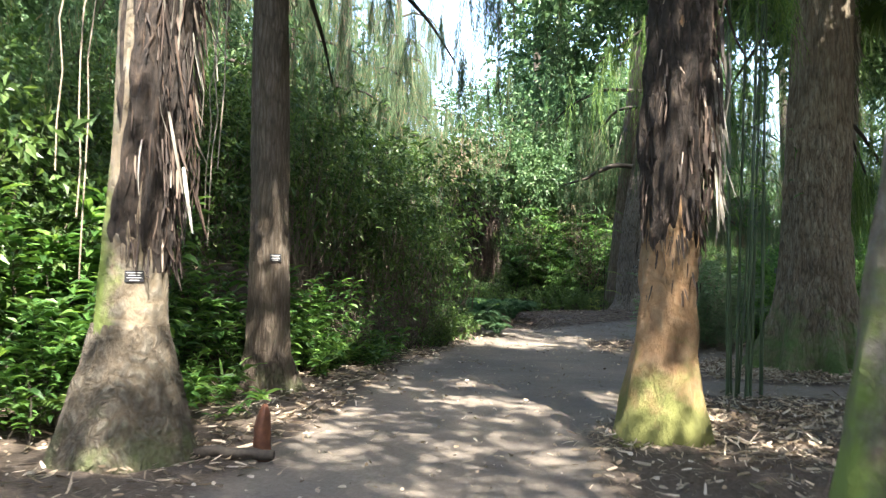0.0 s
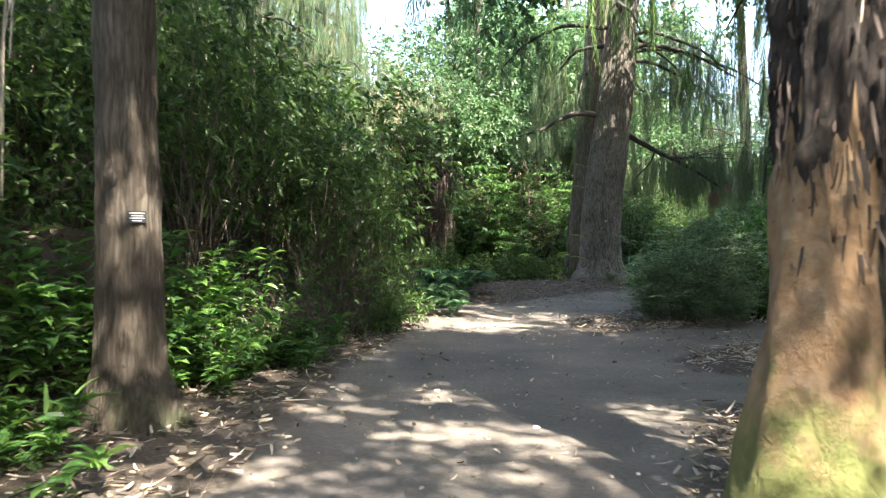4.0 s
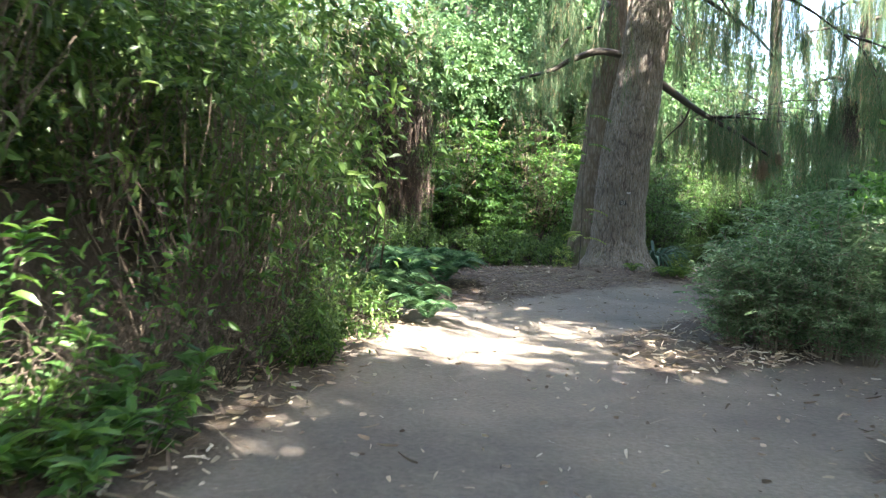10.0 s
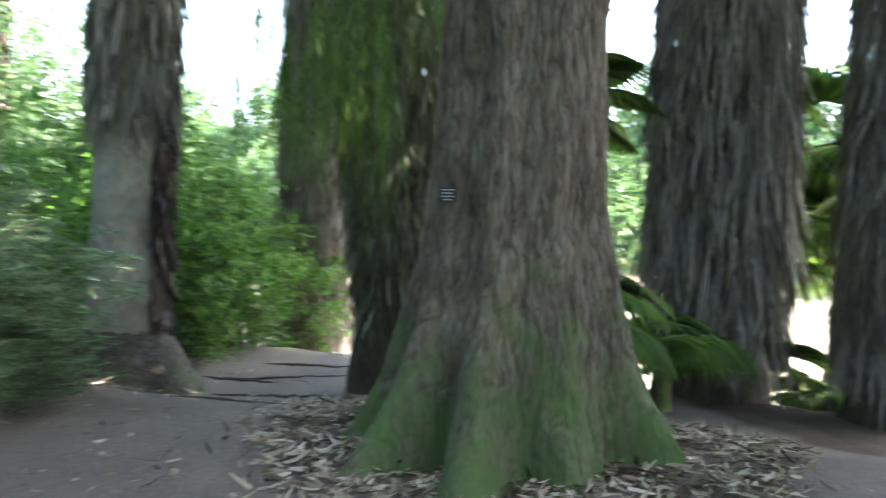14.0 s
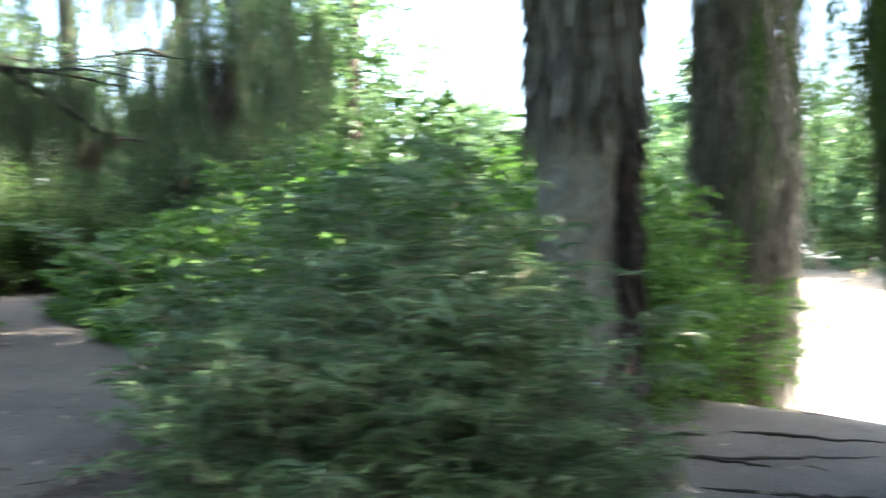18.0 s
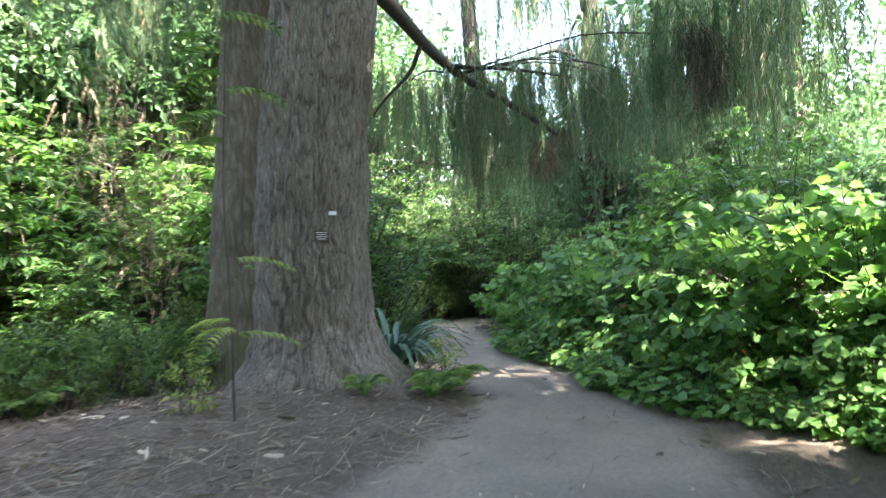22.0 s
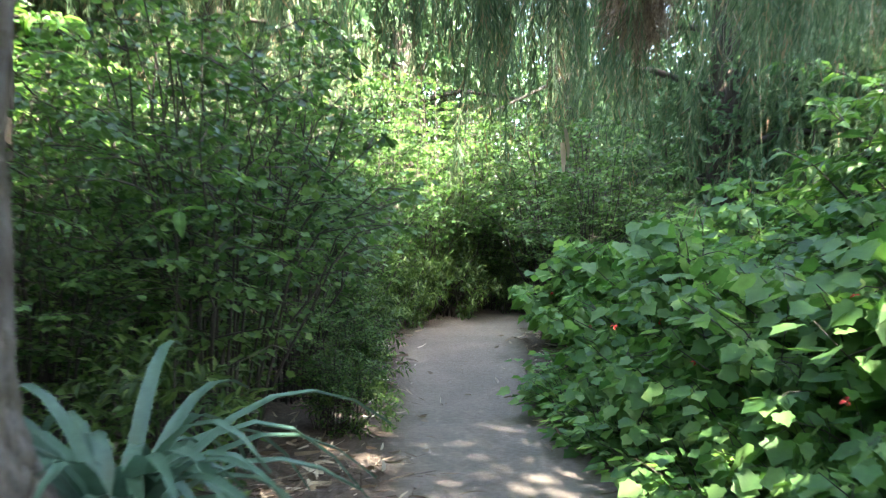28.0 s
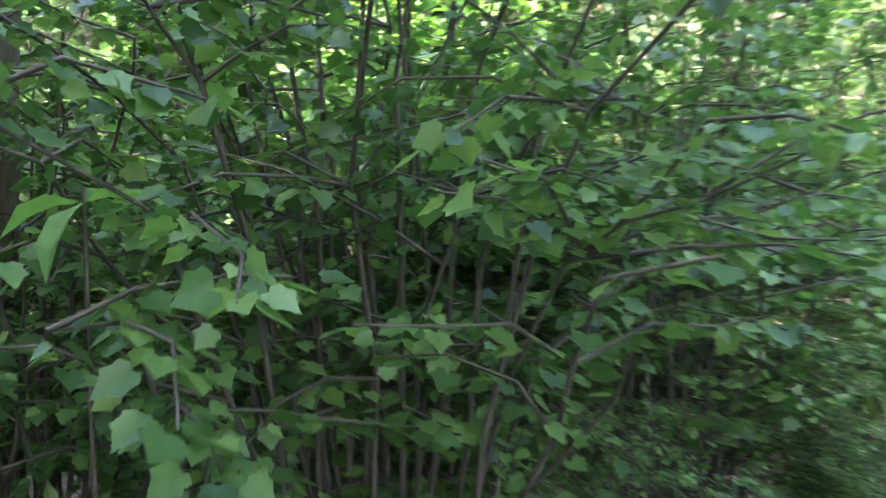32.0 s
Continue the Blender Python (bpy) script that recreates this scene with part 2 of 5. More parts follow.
M_YELLOW = leaf_mat("pale yellow-green leaves", (0.10, 0.15, 0.03), (0.17, 0.24, 0.05), (0.28, 0.33, 0.09), 0.5, 0.5)
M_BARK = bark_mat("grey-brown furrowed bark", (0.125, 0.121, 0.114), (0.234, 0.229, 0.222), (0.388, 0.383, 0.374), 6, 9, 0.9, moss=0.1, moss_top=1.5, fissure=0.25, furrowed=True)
# darker than the front trunk: rear stem's shade put into the colour, plus moss
M_BARKREAR = bark_mat("shaded brown mossy bark", (0.07, 0.06, 0.048), (0.15, 0.13, 0.105), (0.25, 0.22, 0.18), 5, 5, 0.7, moss=0.25, moss_top=4.0, fissure=0.4)
M_BARKDARK = bark_mat("dark forest bark", (0.03, 0.025, 0.02), (0.07, 0.058, 0.046), (0.13, 0.11, 0.09), 7, 5, 0.9)
M_BARKRED = bark_mat("brown fibrous bark", (0.05, 0.041, 0.032), (0.125, 0.104, 0.082), (0.21, 0.18, 0.145), 8, 5, 0.9, moss=0.16, moss_top=3.5, moss_col=(0.08, 0.1, 0.04))
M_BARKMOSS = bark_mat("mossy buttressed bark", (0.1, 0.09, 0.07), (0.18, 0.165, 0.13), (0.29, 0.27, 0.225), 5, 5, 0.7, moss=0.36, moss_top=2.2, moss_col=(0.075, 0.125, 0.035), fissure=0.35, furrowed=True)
M_PALMBARK = bark_mat("smooth grey palm bark", (0.07, 0.062, 0.048), (0.15, 0.136, 0.108), (0.25, 0.228, 0.19), 1.6, 7, 0.7, moss=0.2, moss_top=4.5, moss_col=(0.15, 0.2, 0.04), fissure=0.12, side=(-1.7, -0.5, 0.0))
M_ROOTMASS = bark_mat("rough grey root mass", (0.05, 0.043, 0.033), (0.14, 0.126, 0.1), (0.25, 0.232, 0.195), 1.6, 14, 1.0, moss=0.25, moss_top=0.9, moss_col=(0.1, 0.125, 0.045), fissure=0.3)
M_PALMPALE = bark_mat("pale smooth palm bark", (0.15, 0.152, 0.13), (0.27, 0.272, 0.238), (0.39, 0.39, 0.35), 1.6, 7, 0.5, moss=0.2, moss_top=2.5, moss_col=(0.12, 0.14, 0.06), fissure=0.15)
M_PALMTAN = bark_mat("tan palm bark", (0.16, 0.105, 0.06), (0.27, 0.185, 0.11), (0.37, 0.27, 0.17), 1.6, 6, 0.7, moss=0.55, moss_top=1.4, moss_col=(0.12, 0.125, 0.035), fissure=0.15)
M_SHEATH = bark_mat("torn dark palm fibre", (0.012, 0.009, 0.008), (0.042, 0.03, 0.023), (0.12, 0.085, 0.06), 3.0, 7, 1.0, fissure=0.7)
M_FIBRE = litter_mat("dead palm fibre", [(0.0, (0.014, 0.009, 0.007)), (0.6, (0.034, 0.021, 0.015)), (0.93, (0.08, 0.052, 0.036)), (1.0, (0.3, 0.24, 0.19))])
M_FIBREGREY = litter_mat("grey dead fronds", [(0.0, (0.07, 0.062, 0.05)), (0.5, (0.2, 0.183, 0.15)), (0.85, (0.33, 0.305, 0.255)), (1.0, (0.46, 0.43, 0.38))])
M_TWIG = plain_mat("twig bark", (0.025, 0.02, 0.015), (0.06, 0.048, 0.037), 30)
M_FIBREGREEN = litter_mat("grey-green dead fronds", [(0.0, (0.05, 0.055, 0.03)), (0.5, (0.115, 0.125, 0.07)), (0.85, (0.2, 0.2, 0.13)), (1.0, (0.3, 0.29, 0.22))])
M_DRYTWIG = plain_mat("dry twigs", (0.14, 0.11, 0.08), (0.32, 0.27, 0.21), 30)
M_BROWNTWIG = plain_mat("brown dead twigs", (0.06, 0.045, 0.032), (0.17, 0.135, 0.1), 30)
M_LITTER = litter_mat("dry leaf litter", [(0.0, (0.06, 0.042, 0.027)), (0.35, (0.2, 0.15, 0.1)), (0.7, (0.36, 0.29, 0.21)), (1.0, (0.48, 0.42, 0.34))])
M_NEEDLE = litter_mat("fallen needles", [(0.0, (0.05, 0.034, 0.024)), (0.5, (0.12, 0.082, 0.058)), (1.0, (0.25, 0.185, 0.14))])
M_BAMBOO = plain_mat("green bamboo culm", (0.03, 0.055, 0.025), (0.06, 0.095, 0.04), 6, 0.45, 0.1)
M_PLATE = plain_mat("black engraved plate", (0.012, 0.012, 0.014), (0.025, 0.025, 0.028), 40, 0.35, 0.05)
M_LETTER = plain_mat("pale engraved letters", (0.4, 0.4, 0.39), (0.5, 0.5, 0.48), 60, 0.6, 0.05)
M_TAG = plain_mat("aluminium tag", (0.45, 0.45, 0.44), (0.6, 0.6, 0.59), 60, 0.4, 0.05)
M_DEAD = litter_mat("rust-brown dead foliage", [(0.0, (0.09, 0.055, 0.033)), (0.5, (0.19, 0.125, 0.077)), (1.0, (0.34, 0.255, 0.175))])
M_KNEE = plain_mat("red-brown cut wood", (0.05, 0.018, 0.01), (0.14, 0.05, 0.022), 14, 0.6, 0.3)
M_FLOWER = plain_mat("red flowers", (0.5, 0.02, 0.015), (0.65, 0.05, 0.03), 30, 0.5, 0.05)
M_FIELD = plain_mat("dry lakeside bank", (0.2, 0.15, 0.09), (0.32, 0.24, 0.15), 1.5, 0.9, 0.1)
M_WATER, _n, _l, _p = nodes_of("lake water")
_p.inputs["Base Color"].default_value, _p.inputs["Roughness"].default_value = (0.3, 0.28, 0.23, 1), 0.18
_b = _n.new("ShaderNodeBump")
_b.inputs["Strength"].default_value = 0.15
_l.new(noise_tex(_n, _l, None, 3.0, 3), _b.inputs["Height"])
_l.new(_b.outputs[0], _p.inputs["Normal"])

# ---- building blocks ----
def quick_mesh(name, verts, faces, mat, smooth=False):
    """A mesh from arrays: verts (n, 3), faces (m, 3) or (m, 4)."""
    me = bpy.data.meshes.new(name)
    verts, faces = np.asarray(verts, np.float32), np.asarray(faces, np.int32)
    k = faces.shape[1]
    me.vertices.add(len(verts))
    me.vertices.foreach_set("co", verts.ravel())
    me.loops.add(faces.size)
    me.loops.foreach_set("vertex_index", faces.ravel())
    me.polygons.add(len(faces))
    me.polygons.foreach_set("loop_start", np.arange(0, faces.size, k, dtype=np.int32))
    me.polygons.foreach_set("use_smooth", np.full(len(faces), smooth))
    me.update(calc_edges=True)
    me.materials.append(mat)
    return me


def part(name, me, parent, label="", kind=""):
    ob = new(name, me)
    ob.parent = parent
    return tagged(ob, label, kind=kind)


def thing(name, m, label, category, group="", kind=""):
    ob = new(name)
    ob.empty_display_size = 0.2
    ob.matrix_basis = m
    return tagged(ob, label, category, group, kind)


def smooth01(a, b, x):
    t = np.clip((np.asarray(x, float) - a) / (b - a), 0, 1)
    return t * t * (3 - 2 * t)


def height(x, y):
    """The lie of the land: level along the walk, falling to the lake, a low mound round the big tree, an added bank."""
    x, y = np.asarray(x, float), np.asarray(y, float)
    h = -0.42 * smooth01(4.7, 7.6, x + 0.3 * (y - 13)) * (1 - smooth01(17.5, 20.5, y)) * smooth01(4, 9, y)
    h = h + 0.28 * np.exp(-(((x - 0.4) / 2.6) ** 2 + ((y - 21.6) / 2.6) ** 2))
    h = h + 0.12 * np.exp(-(((x - 5.3) / 1.3) ** 2 + ((y - 11.5) / 1.3) ** 2))
    h = h + 0.2 * np.exp(-(((x - 2.3) / 1.3) ** 2 + ((y - 23.0) / 1.4) ** 2))
    # added earth bank: dark backing that stands for shade between the left shrubs
    h = h + 1.3 * smooth01(-2.95, -3.9, x) * smooth01(5.5, 8.0, y) * (1 - smooth01(14.0, 16.5, y))
    h = h - 1.6 * smooth01(10.8, 15.5, x + 0.1 * y) * smooth01(-10, 2, y) + 0.25 * smooth01(-2.2, -4.5, x)
    h = h + 0.05 * np.sin(x * 0.9 + 1.3) * np.sin(y * 0.7) * smooth01(1.5, 4, np.abs(x - 1.0))
    return h


def z_at(x, y):
    return float(height(x, y))


WAYS = [  # trodden ways: centre line points (x, y, half width)
    [(2.6, -9, 1.7), (1.6, -2, 1.65), (0.55, 2.5, 1.4), (0.35, 4.8, 1.3), (0.45, 6.4, 1.6), (0.6, 9.5, 2.0), (0.15, 12.5, 1.45), (-0.1, 15.2, 1.2), (0.9, 17.3, 1.3), (3.0, 19.6, 1.3), (4.0, 21.6, 0.85), (4.65, 24.5, 0.62), (5.05, 27.5, 0.56), (5.7, 30.5, 0.7), (6.9, 32.2, 0.7)],
    [(0.7, 10.4, 1.3), (2.3, 12.2, 1.0), (4.2, 13.9, 0.95), (7.2, 15.2, 1.3), (10.5, 16.2, 1.6)],
    [(1.5, 8.8, 1.0), (4.0, 8.7, 0.75), (6.8, 9.2, 0.7), (8.6, 11.2, 0.7), (9.2, 14.5, 1.0)],
    [(0.6, 16.8, 1.2), (-2.0, 16.9, 1.1), (-6, 18.0, 1.0)],
]


def trodden(x, y):
    """How trodden the ground is: 1 on the ways, falling to 0 beside them."""
    best = np.zeros(np.shape(x))
    for way in WAYS:
        for (ax, ay, aw), (bx, by, bw) in zip(way, way[1:]):
            d = np.array([bx - ax, by - ay])
            t = np.clip(((x - ax) * d[0] + (y - ay) * d[1]) / (d @ d), 0, 1)
            off = np.hypot(x - ax - t * d[0], y - ay - t * d[1]) - (aw + t * (bw - aw))
            best = np.maximum(best, 1 - smooth01(-0.35, 0.3, off))
    return best


# leaf outlines: x across, y along, z off the blade
LEAF_SMALL = (np.array([(0, 0, 0), (-0.5, 0.45, 0.12), (0.5, 0.45, 0.12), (0, 0.5, 0), (0, 1, -0.12)]), np.array([(0, 3, 1), (3, 4, 1), (0, 2, 3), (3, 2, 4)]))
LEAF_LONG = (
    np.array([(0, 0, 0), (0, 0.33, 0.03), (0, 0.68, -0.03), (0, 1, -0.2), (-0.42, 0.3, 0.12), (-0.4, 0.65, 0.06), (0.42, 0.3, 0.12), (0.4, 0.65, 0.06)]),
    np.array([(0, 1, 4), (1, 2, 5), (1, 5, 4), (2, 3, 5), (0, 6, 1), (1, 7, 2), (1, 6, 7), (2, 7, 3)]),
)
LOBES = [(0.0, 0.04), (0.22, -0.05), (0.5, 0.1), (0.44, 0.28), (0.56, 0.5), (0.34, 0.62), (0.0, 1.0), (-0.34, 0.62), (-0.56, 0.5), (-0.44, 0.28), (-0.5, 0.1), (-0.22, -0.05)]
LEAF_LOBED = (np.array([(0, 0.38, -0.08)] + [(a, b, 0.1 * abs(a) - 0.12 * b * b) for a, b in LOBES]), np.array([(0, 1 + k, 1 + (k + 1) % 12) for k in range(12)]))


def frames_for(ways, lean):
    """Axes of blades that point along ways, with random roll of about lean radians."""
    y = ways / np.maximum(np.linalg.norm(ways, axis=1, keepdims=True), 1e-6)
    up = np.tile((0.0, 0.0, 1.0), (len(y), 1)) + RNG.normal(0, lean, (len(y), 3))
    x = np.cross(y, up)
    x /= np.maximum(np.linalg.norm(x, axis=1, keepdims=True), 1e-6)
    return x, y, np.cross(x, y)


def blades(outline, at, ways, length, width, lean=0.5):
    """All blades of one kind: verts and faces."""
    v, f = outline
    x, y, z = frames_for(ways, lean)
    length, width = np.broadcast_to(length, len(at))[:, None, None], np.broadcast_to(width, len(at))[:, None, None]
    p = at[:, None, :] + v[None, :, 0:1] * width * x[:, None] + v[None, :, 1:2] * length * y[:, None] + v[None, :, 2:3] * length * z[:, None]
    faces = f[None] + (np.arange(len(at)) * len(v))[:, None, None]
    return p.reshape(-1, 3), faces.reshape(-1, 3)


def joined(parts):
    vs, fs, k = [], [], 0
    for v, f in parts:
        vs.append(v)
        fs.append(f + k)
        k += len(v)
    return np.concatenate(vs), np.concatenate(fs)


def tube(points, radii, sides=6):
    """A tapered tube through points: verts and quads."""
    pts, rad = np.asarray(points, float), np.asarray(radii, float)
    d = np.gradient(pts, axis=0)
    d /= np.maximum(np.linalg.norm(d, axis=1, keepdims=True), 1e-6)
    ref = np.where(np.abs(d[:, 2:3]) > 0.9, (1.0, 0, 0), (0, 0, 1.0))
    a = np.cross(d, ref)
    a /= np.maximum(np.linalg.norm(a, axis=1, keepdims=True), 1e-6)
    b = np.cross(d, a)
    t = np.linspace(0, 2 * np.pi, sides, endpoint=False)
    ring = pts[:, None] + rad[:, None, None] * (np.cos(t)[None, :, None] * a[:, None] + np.sin(t)[None, :, None] * b[:, None])
    n, i, j = len(pts), np.arange(len(pts) - 1)[:, None], np.arange(sides)[None]
    k = (j + 1) % sides
    quads = np.stack([i * sides + j, i * sides + k, (i + 1) * sides + k, (i + 1) * sides + j], -1).reshape(-1, 4)
    return ring.reshape(-1, 3), quads


def bent(a, b, sag=0.0, wobble=0.05, n=8):
    """Points from a to b with sag at the middle and a little wandering."""
    a, b = np.asarray(a, float), np.asarray(b, float)
    t = np.linspace(0, 1, n)[:, None]
    p = a + (b - a) * t
    p[:, 2] += sag * 4 * (t * (1 - t))[:, 0]
    w = RNG.normal(0, wobble, (n, 3)) * np.sin(np.pi * t)
    return p + w


def trunk_mesh(name, mat, spine, sides=48, rings=70, flutes=0, flute=0.0, rough=0.02, ridges=0, ridge=0.0, flute_top=1.6, near=2.6):
    """A trunk: spine of (x, y, z, radius) from the foot up, with root flutes that die out upwards and bark ridges."""
    s = np.asarray(spine, float)
    zs = np.concatenate([np.linspace(s[0, 2], min(near, s[-1, 2]), rings * 3 // 4), np.linspace(min(near, s[-1, 2]), s[-1, 2], rings // 4 + 1)[1:]])
    cx, cy, r = (np.interp(zs, s[:, 2], s[:, k]) for k in (0, 1, 3))
    t = np.linspace(0, 2 * np.pi, sides, endpoint=False)
    T, Z = np.meshgrid(t, zs)
    R = np.repeat(r[:, None], sides, 1)
    if flutes:
        ph = RNG.uniform(0, 6.28, 3)
        lobes = 0.6 * np.cos(flutes * T + ph[0] + 0.15 * Z) + 0.4 * np.cos((flutes + 2) * T + ph[1]) + 0.35 * np.cos(3 * T + ph[2])
        R = R * (1 + flute * lobes * (0.12 + np.exp(-np.maximum(Z - s[0, 2], 0) / (flute_top * 0.4))))
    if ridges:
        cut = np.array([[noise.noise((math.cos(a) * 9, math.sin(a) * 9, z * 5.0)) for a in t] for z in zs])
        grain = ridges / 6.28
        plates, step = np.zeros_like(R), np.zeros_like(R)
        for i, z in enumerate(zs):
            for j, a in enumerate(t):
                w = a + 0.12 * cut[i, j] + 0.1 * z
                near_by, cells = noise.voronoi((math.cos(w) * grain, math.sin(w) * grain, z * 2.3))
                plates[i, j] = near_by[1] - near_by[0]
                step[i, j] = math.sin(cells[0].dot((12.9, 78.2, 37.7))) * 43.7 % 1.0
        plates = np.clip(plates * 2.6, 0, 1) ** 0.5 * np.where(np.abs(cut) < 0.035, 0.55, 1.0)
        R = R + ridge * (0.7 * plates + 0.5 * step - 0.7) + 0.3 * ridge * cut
    bumps = np.array([[noise.fractal((math.cos(a) * 3, math.sin(a) * 3, z * 1.5 + spine[0][0]), 1.0, 2.0, 3) for a in t] for z in zs])
    R = R + rough * bumps
    v = np.stack([cx[:, None] + R * np.cos(T), cy[:, None] + R * np.sin(T), Z], -1).reshape(-1, 3)
    n, i, j = len(zs), np.arange(len(zs) - 1)[:, None], np.arange(sides)[None]
    k = (j + 1) % sides
    q = np.stack([i * sides + j, i * sides + k, (i + 1) * sides + k, (i + 1) * sides + j], -1).reshape(-1, 4)
    me = quick_mesh(name, v, q, mat, True)
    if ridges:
        # crack mask, used to paint shade into furrowed bark
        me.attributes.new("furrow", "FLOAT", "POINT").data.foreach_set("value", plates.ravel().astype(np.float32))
    return me


def twiggy(centre, size, twigs, per_twig, twig_len, outline, length, width, lean=0.6, shell=0.55, droop=0.15, flat=0.93):
    """Leaves in sprays on many twigs that fill a rounded body. Returns leaves (verts, faces) and twig tubes."""
    c, size = np.asarray(centre, float), np.asarray(size, float)
    d = RNG.normal(size=(twigs, 3))
    d /= np.linalg.norm(d, axis=1, keepdims=True)
    d[:, 2] = np.where(d[:, 2] < -flat, -d[:, 2] * 0.5, d[:, 2])
    lump = 1 + 0.22 * np.sin(d[:, 0] * 5 + c[0] * 3) * np.sin(d[:, 1] * 6 + 2) + 0.15 * np.sin(d[:, 2] * 7 + 1)
    rad = RNG.uniform(shell, 1.0, twigs) ** 0.7 * lump
    tip = c + d * rad[:, None] * size
    out = d + np.array((0, 0, 0.25)) + RNG.normal(0, 0.35, (twigs, 3))
    out /= np.linalg.norm(out, axis=1, keepdims=True)
    k = np.linspace(0.05, 1, per_twig)
    at = tip[:, None] + out[:, None] * (k[None, :, None] * twig_len)
    at[:, :, 2] -= droop * (k ** 2)[None] * twig_len
    at = at + RNG.normal(0, twig_len * 0.06, at.shape)
    side = np.cross(out, RNG.normal(size=out.shape))
    side /= np.maximum(np.linalg.norm(side, axis=1, keepdims=True), 1e-6)
    other = np.cross(out, side)
    ang = np.arange(per_twig) * 2.4
    ways = 0.7 * out[:, None] + np.cos(ang)[None, :, None] * side[:, None] + np.sin(ang)[None, :, None] * other[:, None]
    ways[:, :, 2] -= droop
    at, ways = at.reshape(-1, 3), ways.reshape(-1, 3)
    n = len(at)
    ln = length * RNG.uniform(0.6, 1.25, n)
    leaves = blades(outline, at, ways, ln, width * ln / length, lean)
    return leaves, (tip, out * twig_len)


def stems_mesh(name, mat, roots, tips, r0=0.018, sides=5, n=5):
    out = []
    for a, b in zip(roots, tips):
        out.append(tube(bent(a, b, 0.05, 0.05, n), np.linspace(r0, r0 * 0.3, n), sides))
    v, f = joined(out)
    return quick_mesh(name, v, f, mat, True)


# hanging spray of scale leaves: a thin string with short side needles
def spray_outline(n=15, reach=0.5):
    v, f = [], []
    for i in range(n):
        y = i / n
        w = reach * (1 - 0.55 * y) * (0.75 + 0.25 * math.sin(i * 2.1))
        s = 1 if i % 2 else -1
        k = len(v)
        v += [(0, y, 0), (0.03, y + 0.035, 0), (s * w, y + 0.13, 0.02 * s)]
        f.append((k, k + 1, k + 2))
    k = len(v)
    v += [(-0.035, 0, 0), (0.035, 0, 0), (0, 1.05, 0)]
    f.append((k, k + 1, k + 2))
    return np.array(v, float), np.array(f)


SPRAY = spray_outline()


def hanging(at, length, width, lean=1.0, sway=0.12):
    """Sprays that hang from points."""
    n = len(at)
    ways = np.tile((0.0, 0.0, -1.0), (n, 1)) + RNG.normal(0, sway, (n, 3))
    v, f = SPRAY
    x = RNG.normal(size=(n, 3)) * (1, 1, 0)
    y = ways / np.linalg.norm(ways, axis=1, keepdims=True)
    x = np.cross(y, x)
    x /= np.maximum(np.linalg.norm(x, axis=1, keepdims=True), 1e-6)
    z = np.cross(x, y)
    L, W = np.broadcast_to(length, n)[:, None, None], np.broadcast_to(width, n)[:, None, None]
    p = at[:, None] + v[None, :, 0:1] * W * x[:, None] + v[None, :, 1:2] * L * y[:, None] + v[None, :, 2:3] * L * z[:, None]
    return p.reshape(-1, 3), (f[None] + (np.arange(n) * len(v))[:, None, None]).reshape(-1, 3)


def curtain_points(pts, count, spread):
    """Points from which sprays hang, along a limb and its side twigs."""
    bunch = np.repeat(np.arange(count // 16 + 1), 16)[:count]
    t = RNG.uniform(0.12, 1, count // 16 + 1)[bunch] ** 0.8 * (len(pts) - 1)
    i = np.minimum(t.astype(int), len(pts) - 2)
    f = (t - i)[:, None]
    p = pts[i] * (1 - f) + pts[i + 1] * f
    off = RNG.normal(0, spread, (count // 16 + 1, 3))[bunch] * (1, 1, 0.35) + RNG.normal(0, 1, (count, 3)) * (0.022, 0.022, 0.2)
    off[:, 2] -= 0.25 * np.hypot(off[:, 0], off[:, 1])
    return p + off


def ribbons(at, ways, length, width, curl=0.25):
    """Bent strips (dead frond bases, fibre, dry leaves): three quads each."""
    n = len(at)
    x, y, z = frames_for(ways, 0.8)
    k = np.linspace(0, 1, 4)
    prof = np.array([0.8, 1.0, 0.85, 0.4])
    L, W = np.broadcast_to(length, n)[:, None, None], np.broadcast_to(width, n)[:, None, None]
    c = RNG.normal(0, curl, n)[:, None, None]
    mid = at[:, None] + k[None, :, None] * L * y[:, None] + c * (k ** 2)[None, :, None] * L * z[:, None]
    side = prof[None, :, None] * W * 0.5 * x[:, None]
    v = np.stack([mid - side, mid + side], 2).reshape(-1, 3)
    f = np.array([(0, 1, 3, 2), (2, 3, 5, 4), (4, 5, 7, 6)])
    return v, (f[None] + (np.arange(n) * 8)[:, None, None]).reshape(-1, 4)


def name_plate(parent_name, m, w=0.1, h=0.065, lines=4):
    """A small engraved plate with rows of lettering too small to read."""
    t = thing("name_plate", m, "small black engraved name plate fixed to the trunk", "sign", "name plates")
    bm = bmesh.new()
    bmesh.ops.create_cube(bm, size=1, matrix=Matrix.Diagonal((w, 0.008, h, 1)))
    bmesh.ops.bevel(bm, geom=bm.edges[:], offset=0.002, segments=1, affect="EDGES")
    me = bpy.data.meshes.new("plate")
    bm.to_mesh(me)
    bm.free()
    me.materials.append(M_PLATE)
    part("plate", me, t)
    for i in range(lines):
        bm = bmesh.new()
        ww = w * (0.8, 0.6, 0.75, 0.5)[i % 4]
        bmesh.ops.create_cube(bm, size=1, matrix=Matrix.Translation((0, -0.0055, h * (0.32 - 0.21 * i))) @ Matrix.Diagonal((ww, 0.002, h * 0.075, 1)))
        me = bpy.data.meshes.new("lettering")
        bm.to_mesh(me)
        bm.free()
        me.materials.append(M_LETTER)
        part("lettering", me, t)
    return t

